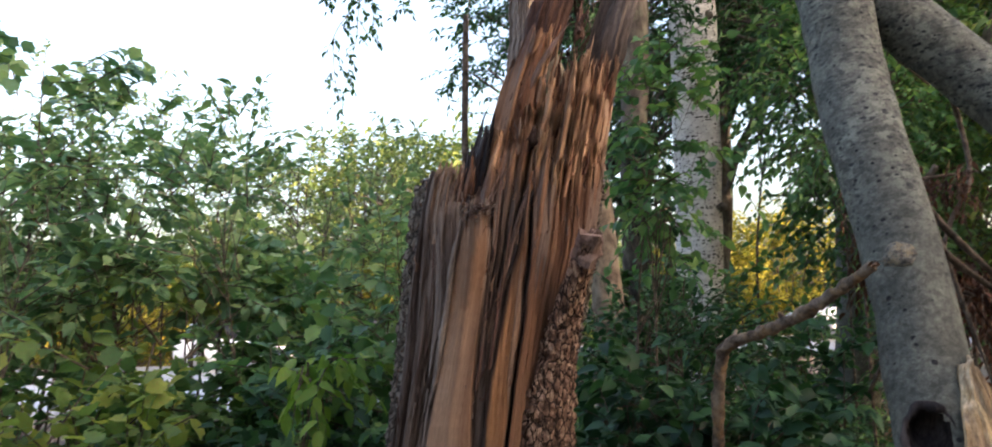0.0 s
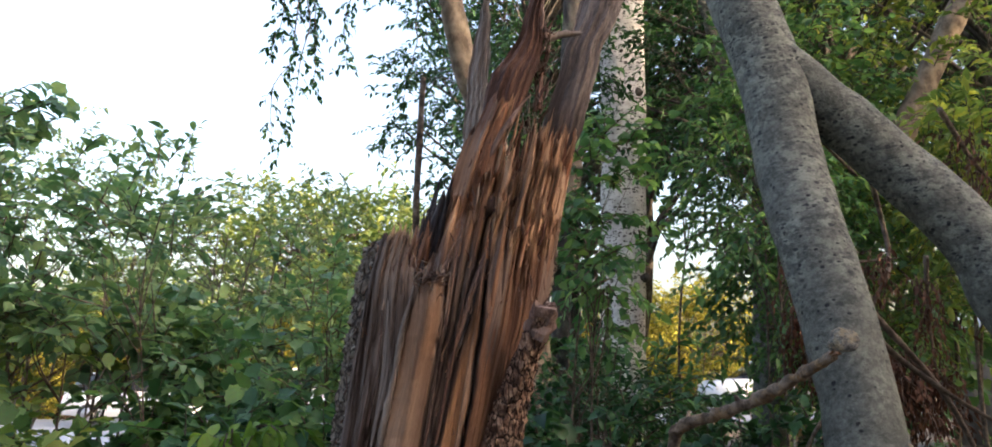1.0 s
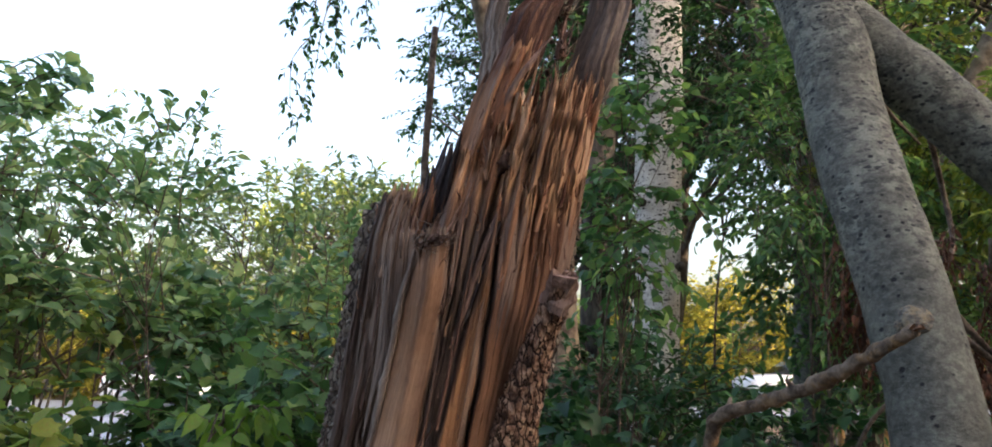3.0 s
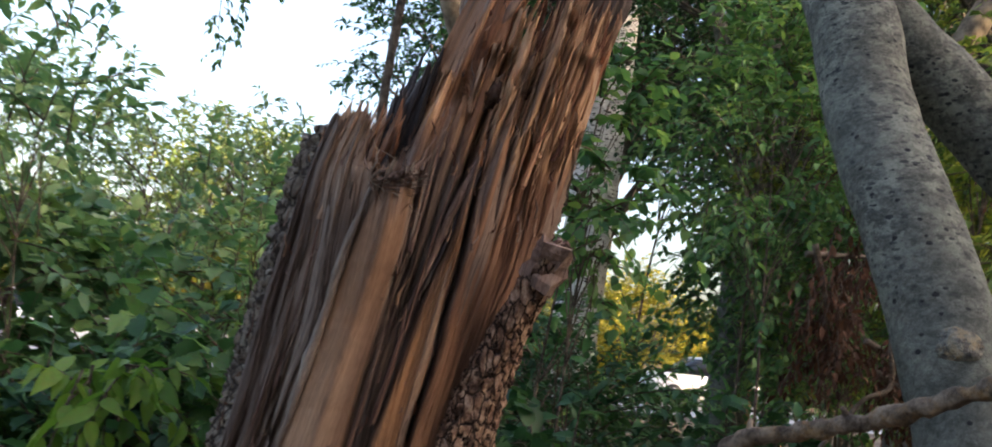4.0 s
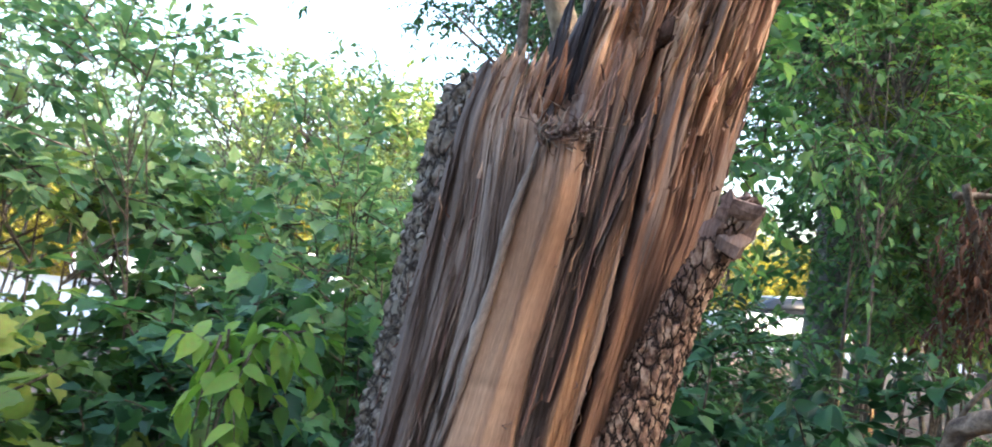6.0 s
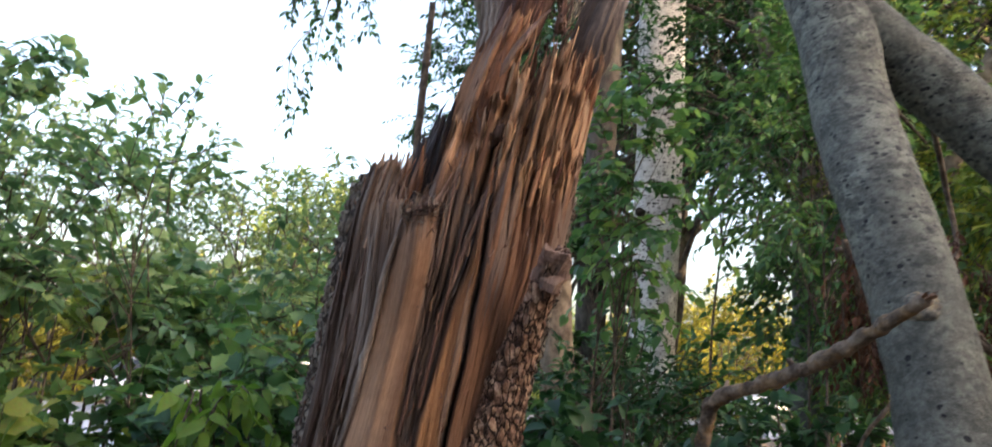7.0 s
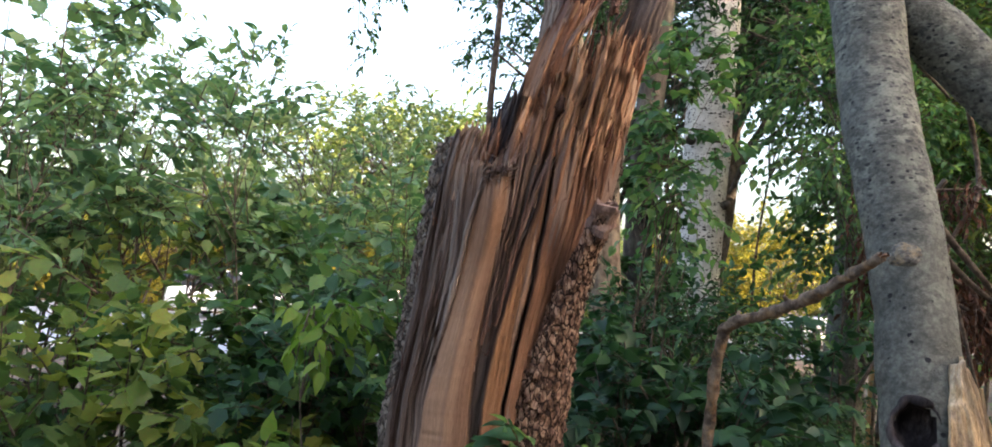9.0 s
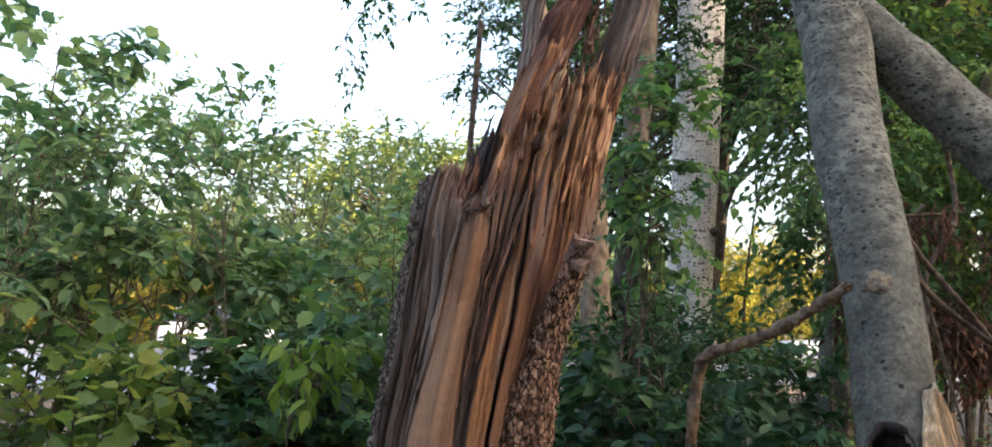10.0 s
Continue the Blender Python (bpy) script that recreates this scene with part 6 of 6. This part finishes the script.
for x, y, h, r, seed in ((2.25, 5.2, 4.3, 0.75, 191), (3.5, 4.5, 4.2, 0.7, 192), (3.1, 5.6, 4.8, 0.85, 193), (2.95, 3.9, 3.3, 0.4, 194)):
    plant("tree", "young ash with feathery yellow-green leaves", "tree", (x, y, 0.0), h, r, 2.1, 2, 24, 6, 13, LANCE, 0.085, LEAF_MID if seed == 191 else LEAF_YELLOW, BARK_TWIG, seed, 0.018, 0.34, 0.35, group="feathery trees", spread=0.16, width=0.38)
# trees far behind, in the sun
f1 = plant("tree", "distant leafy tree lit by low sun", "tree", (-16, 35, 0), 6.0, 3.2, 0.6, 2, 150, 9, 10, KITE, 0.26, LEAF_FAR, BARK_DARK, 141, 0.16, 0.9, 0.2, group="distant trees")
frand = np.random.default_rng(9)
for x, y, k in ((-7.6, 34.0, 1.55), (-3.6, 34.0, 1.45)):
    again(f1, x, y, 70 * x, k)
for k in range(15):
    again(f1, -34 + k * 5.0 + frand.uniform(-1, 1), 33 + frand.uniform(-2, 6), frand.uniform(0, 360), frand.uniform(0.6, 0.85))
g1_ = plant("shrub", "sunlit yellow-green roadside shrub", "shrub", (9.3, 30.2, 0.2), 4.7, 2.9, 0.3, 5, 95, 10, 11, KITE, 0.22, LEAF_SUN_GOLD, BARK_TWIG, 142, 0.04, 0.85, group="roadside shrubs")
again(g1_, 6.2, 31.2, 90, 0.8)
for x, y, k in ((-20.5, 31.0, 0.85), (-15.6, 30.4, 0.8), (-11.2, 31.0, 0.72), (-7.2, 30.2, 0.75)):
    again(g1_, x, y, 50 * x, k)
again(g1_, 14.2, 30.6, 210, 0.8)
# dense unseen trees added behind the camera to keep sun off the foreground
shade = plant("tree", "dense dark green tree added out of view to cast shade", "tree", (-1.6, -8.4, 0), 6.6, 2.3, 0.8, 1, 170, 9, 9, KITE, 0.34, LEAF_DARK, BARK_DARK, 161, 0.16, 0.6, 0.3, group="shade trees", spread=0.12)
for k in range(3, 19):
    again(shade, -8 + 2.1 * (k + 1), -8.0 - 1.8 * (k % 2), 50 * k, {10: 1.05, 12: 0.8, 13: 0.8, 14: 1.36, 15: 1.36}.get(k, 1.2 + 0.06 * (k % 3)))
# more unseen trees added off to the right, shading the shed and ground
again(shade, 13.2, 9.6, 15, 0.8)
for x, y, k in ((19.5, 12.4, 0.85), (15.5, 5.6, 0.8), (23.0, 15.5, 0.9)):
    again(shade, x, y, 40 * x, k)

# ---- parked cars and shed ----
PAINT = plain_material("white_car_paint", (0.75, 0.76, 0.77), (0.8, 0.8, 0.8), 2, 0.25, 0, 0)
GLASS_DARK = plain_material("dark_car_glass", (0.015, 0.018, 0.02), (0.02, 0.022, 0.025), 2, 0.08, 0, 0)
RUBBER = plain_material("black_rubber", (0.02, 0.02, 0.02), (0.03, 0.03, 0.03), 20, 0.8)
RIM = plain_material("grey_wheel_rim", (0.4, 0.4, 0.42), (0.5, 0.5, 0.5), 10, 0.3, 0.9)
LAMP_RED = plain_material("red_lamp_glass", (0.3, 0.01, 0.01), (0.35, 0.015, 0.015), 5, 0.2, 0, 0)
LAMP_CLEAR = plain_material("pale_lamp_glass", (0.6, 0.6, 0.6), (0.7, 0.7, 0.7), 5, 0.15, 0, 0)


def loft(sections):
    """A closed body through rings of equal count."""
    k = len(sections[0])
    v = np.concatenate([np.asarray(s_, float) for s_ in sections])
    f = [(i * k + j, i * k + (j + 1) % k, (i + 1) * k + (j + 1) % k, (i + 1) * k + j) for i in range(len(sections) - 1) for j in range(k)]
    f += [tuple(range(k - 1, -1, -1)), tuple((len(sections) - 1) * k + j for j in range(k))]
    return v, f


def car(x, y, turn, label):
    ob = thing("car", (x, y, 0.09 + 0.03 * x), label, "car", "parked cars")
    ob.rotation_euler = (0, 0, radians(turn))
    prof = [(-2.2, .45, .85, .75), (-2.1, .3, 1.0, .84), (-1.2, .25, 1.02, .88), (0, .25, 1.0, .89), (1.0, .25, .97, .88), (1.9, .28, .88, .82), (2.15, .4, .75, .7)]
    part("body", loft([[(px, -w, lo), (px, -w * 1.02, (lo + hi) / 2), (px, -w * .95, hi), (px, w * .95, hi), (px, w * 1.02, (lo + hi) / 2), (px, w, lo)] for px, lo, hi, w in prof]), PAINT, ob)
    part("roof", loft([[(px, -w, hi - .05), (px, -w * .9, hi), (px, w * .9, hi), (px, w, hi - .05)] for px, hi, w in ((-1.75, 1.5, .6), (-1.3, 1.58, .66), (-.3, 1.6, .68), (.35, 1.53, .64))]), PAINT, ob)
    part("window", loft([[(px, -w0, .98), (px + sh, -w1, hi), (px + sh, w1, hi), (px, w0, .98)] for px, sh, w0, w1, hi in ((-2.08, .38, .78, .58, 1.46), (-1.2, 0.0, .84, .655, 1.545), (-.2, 0, .85, .67, 1.56), (1.05, -.7, .8, .62, 1.5))]), GLASS_DARK, ob, "dark window glass")
    for px in (-1.35, 1.35):
        for sy in (-1, 1):
            w = part("wheel", tube([(px, sy * .7, .32), (px, sy * .76, .32), (px, sy * .9, .32)], [.31, .33, .31], 24), RUBBER, ob)
            part("rim", tube([(px, sy * .895, .32), (px, sy * .915, .32)], [.2, .19], 18), RIM, w)
    for sy in (-1, 1):
        part("tail_light", box(-2.13, sy * .68, .82, .12, .2, .18), LAMP_RED, ob)
        part("headlight", box(2.05, sy * .6, .68, .16, .28, .12), LAMP_CLEAR, ob)
    return ob


car(9.9, 24.3, 185, "white hatchback car parked on the road")
car(-5.0, 24.6, 3, "white car parked on the road behind the shrubs")
car(-10.2, 24.6, 5, "white car parked farther along the road")

SHED_WALL = plain_material("grey_weathered_boards", (0.09, 0.095, 0.095), (0.15, 0.15, 0.145), 9, 0.8)
SHED_ROOF = plain_material("pale_metal_roof", (0.45, 0.5, 0.56), (0.55, 0.6, 0.64), 8, 0.4, 0.2)
shed = thing("shed", (9.4, 12.4, float(ground_height(np.array(9.4), np.array(12.4)))), "low grey shed with a pale metal roof", "shed")
shed.rotation_euler = (0, 0, radians(-38))
for k in range(10):
    part("board", box(-0.9 + 0.2 * k, -0.8, 0.85, 0.192, 0.03, 1.8), SHED_WALL, shed)
part("wall", box(0, 0.05, 0.85, 1.95, 1.6, 1.75), SHED_WALL, shed)
part("roof", loft([[(-1.15, -1.1, 1.78), (1.15, -1.1, 1.78), (1.15, -1.1, 1.84), (-1.15, -1.1, 1.84)], [(-1.15, 1.0, 2.3), (1.15, 1.0, 2.3), (1.15, 1.0, 2.36), (-1.15, 1.0, 2.36)]]), SHED_ROOF, shed, "pale metal roof", False)

STAKE = plain_material("tan_stake_wood", (0.3, 0.17, 0.07), (0.42, 0.26, 0.12), 12, 0.8)
for x, y, h, lean_ in ((3.0, 6.95, 1.75, 0.06), (4.3, 8.6, 1.3, -0.03)):
    stake = thing("stake", (x, y, float(ground_height(np.array(x), np.array(y)))), "rough tan wooden stake standing in the ground", "stake", "stakes")
    part("pole", tube(smooth_path([(0, 0, -0.1), (lean_ * .5, 0, h * .5), (lean_, 0, h)], 14), [0.04, 0.036, 0.03], 8, 0.12, 12, 8), STAKE, stake)

# ---- withered brown leaves caught on the fallen limbs ----
drng = np.random.default_rng(61)
def dead_spray(name, path, n, size, label):
    ob = thing(name, tuple(path[0]), label, "dead branch", "withered branches")
    p = smooth_path(np.asarray(path) - np.asarray(path[0]), 30)
    st = p[drng.integers(6, 30, n)] + drng.normal(0, 0.03, (n, 3))
    wy = drng.normal(0, 1, (n, 3)) * (1, 1, .5) + (0, 0, -0.7)
    m_, e_, p_, a_, u_ = sprays(drng, st, wy, drng.uniform(0.05, 0.14, n), 8, 0.7, 0.5, 0.7)
    tagged(part("branchwork", join(tube(p, [0.012, 0.008, 0.003], 6, 0.1, 30, 3), twig_tubes(st, m_, e_, 0.002)), BARK_TWIG, ob), kind="stuff")
    sz = size * drng.uniform(0.6, 1.2, len(p_))
    tagged(part("foliage", leaf_mesh("foliage", LANCE, p_, a_ + (0, 0, -0.5), u_, sz, sz * 0.36, LEAF_DEAD), None, ob), kind="stuff")
    return ob


DL = "withered branch hung with curled brown leaves"
dead_spray("dead_branch", [(1.1, 2.62, 2.02), (1.15, 2.62, 1.84), (1.19, 2.62, 1.68)], 70, 0.036, DL)
dead_spray("dead_branch", [(1.09, 2.65, 1.99), (1.3, 2.65, 2.01), (1.5, 2.63, 2.03)], 34, 0.034, DL)
dead_spray("dead_branch", [(1.3, 2.65, 1.75), (1.47, 2.65, 1.67), (1.64, 2.63, 1.6)], 70, 0.036, DL)
dead_spray("dead_branch", [(1.3, 2.6, 1.66), (1.43, 2.6, 1.6), (1.6, 2.6, 1.55)], 60, 0.036, DL)
dead_spray("dead_branch", [(0.86, 1.95, 2.28), (0.9, 2.05, 2.08), (0.94, 2.1, 1.9)], 34, 0.032, DL)
dead_spray("dead_branch", [(1.5, 2.9, 2.1), (1.45, 3.0, 1.95), (1.42, 3.0, 1.65)], 42, 0.034, DL)
dead_spray("dead_branch", [(1.85, 3.0, 2.1), (1.9, 3.1, 1.85), (1.92, 3.1, 1.45)], 46, 0.034, DL)
dead_spray("dead_branch", [(1.5, 2.7, 1.68), (1.6, 2.8, 1.56), (1.7, 2.9, 1.42)], 46, 0.034, DL)
dead_spray("dead_branch", [(1.7, 2.6, 2.6), (1.9, 2.7, 2.4), (2.1, 2.8, 2.3)], 36, 0.034, DL)
dead_spray("dead_branch", [(1.9, 2.7, 2.2), (2.05, 2.8, 2.0), (2.15, 2.8, 1.7)], 42, 0.034, DL)

# fallen leaves on the bare earth
lrng = np.random.default_rng(88)
lx, ly = lrng.uniform(0.6, 6.5, 2600), lrng.uniform(2.4, 11.0, 2600)
lz = ground_height(lx, ly) + 0.012
litter = new("leaf_litter", leaf_mesh("leaf_litter", BROAD, np.stack([lx, ly, lz], -1), lrng.normal(0, 1, (2600, 3)) * (1, 1, 0.12), np.array([0, 0, 1.0]) + lrng.normal(0, 0.2, (2600, 3)), lrng.uniform(0.04, 0.09, 2600), lrng.uniform(0.025, 0.06, 2600), LEAF_DEAD))
tagged(litter, "scattered dry brown fallen leaves on bare earth", "leaf litter", kind="stuff")
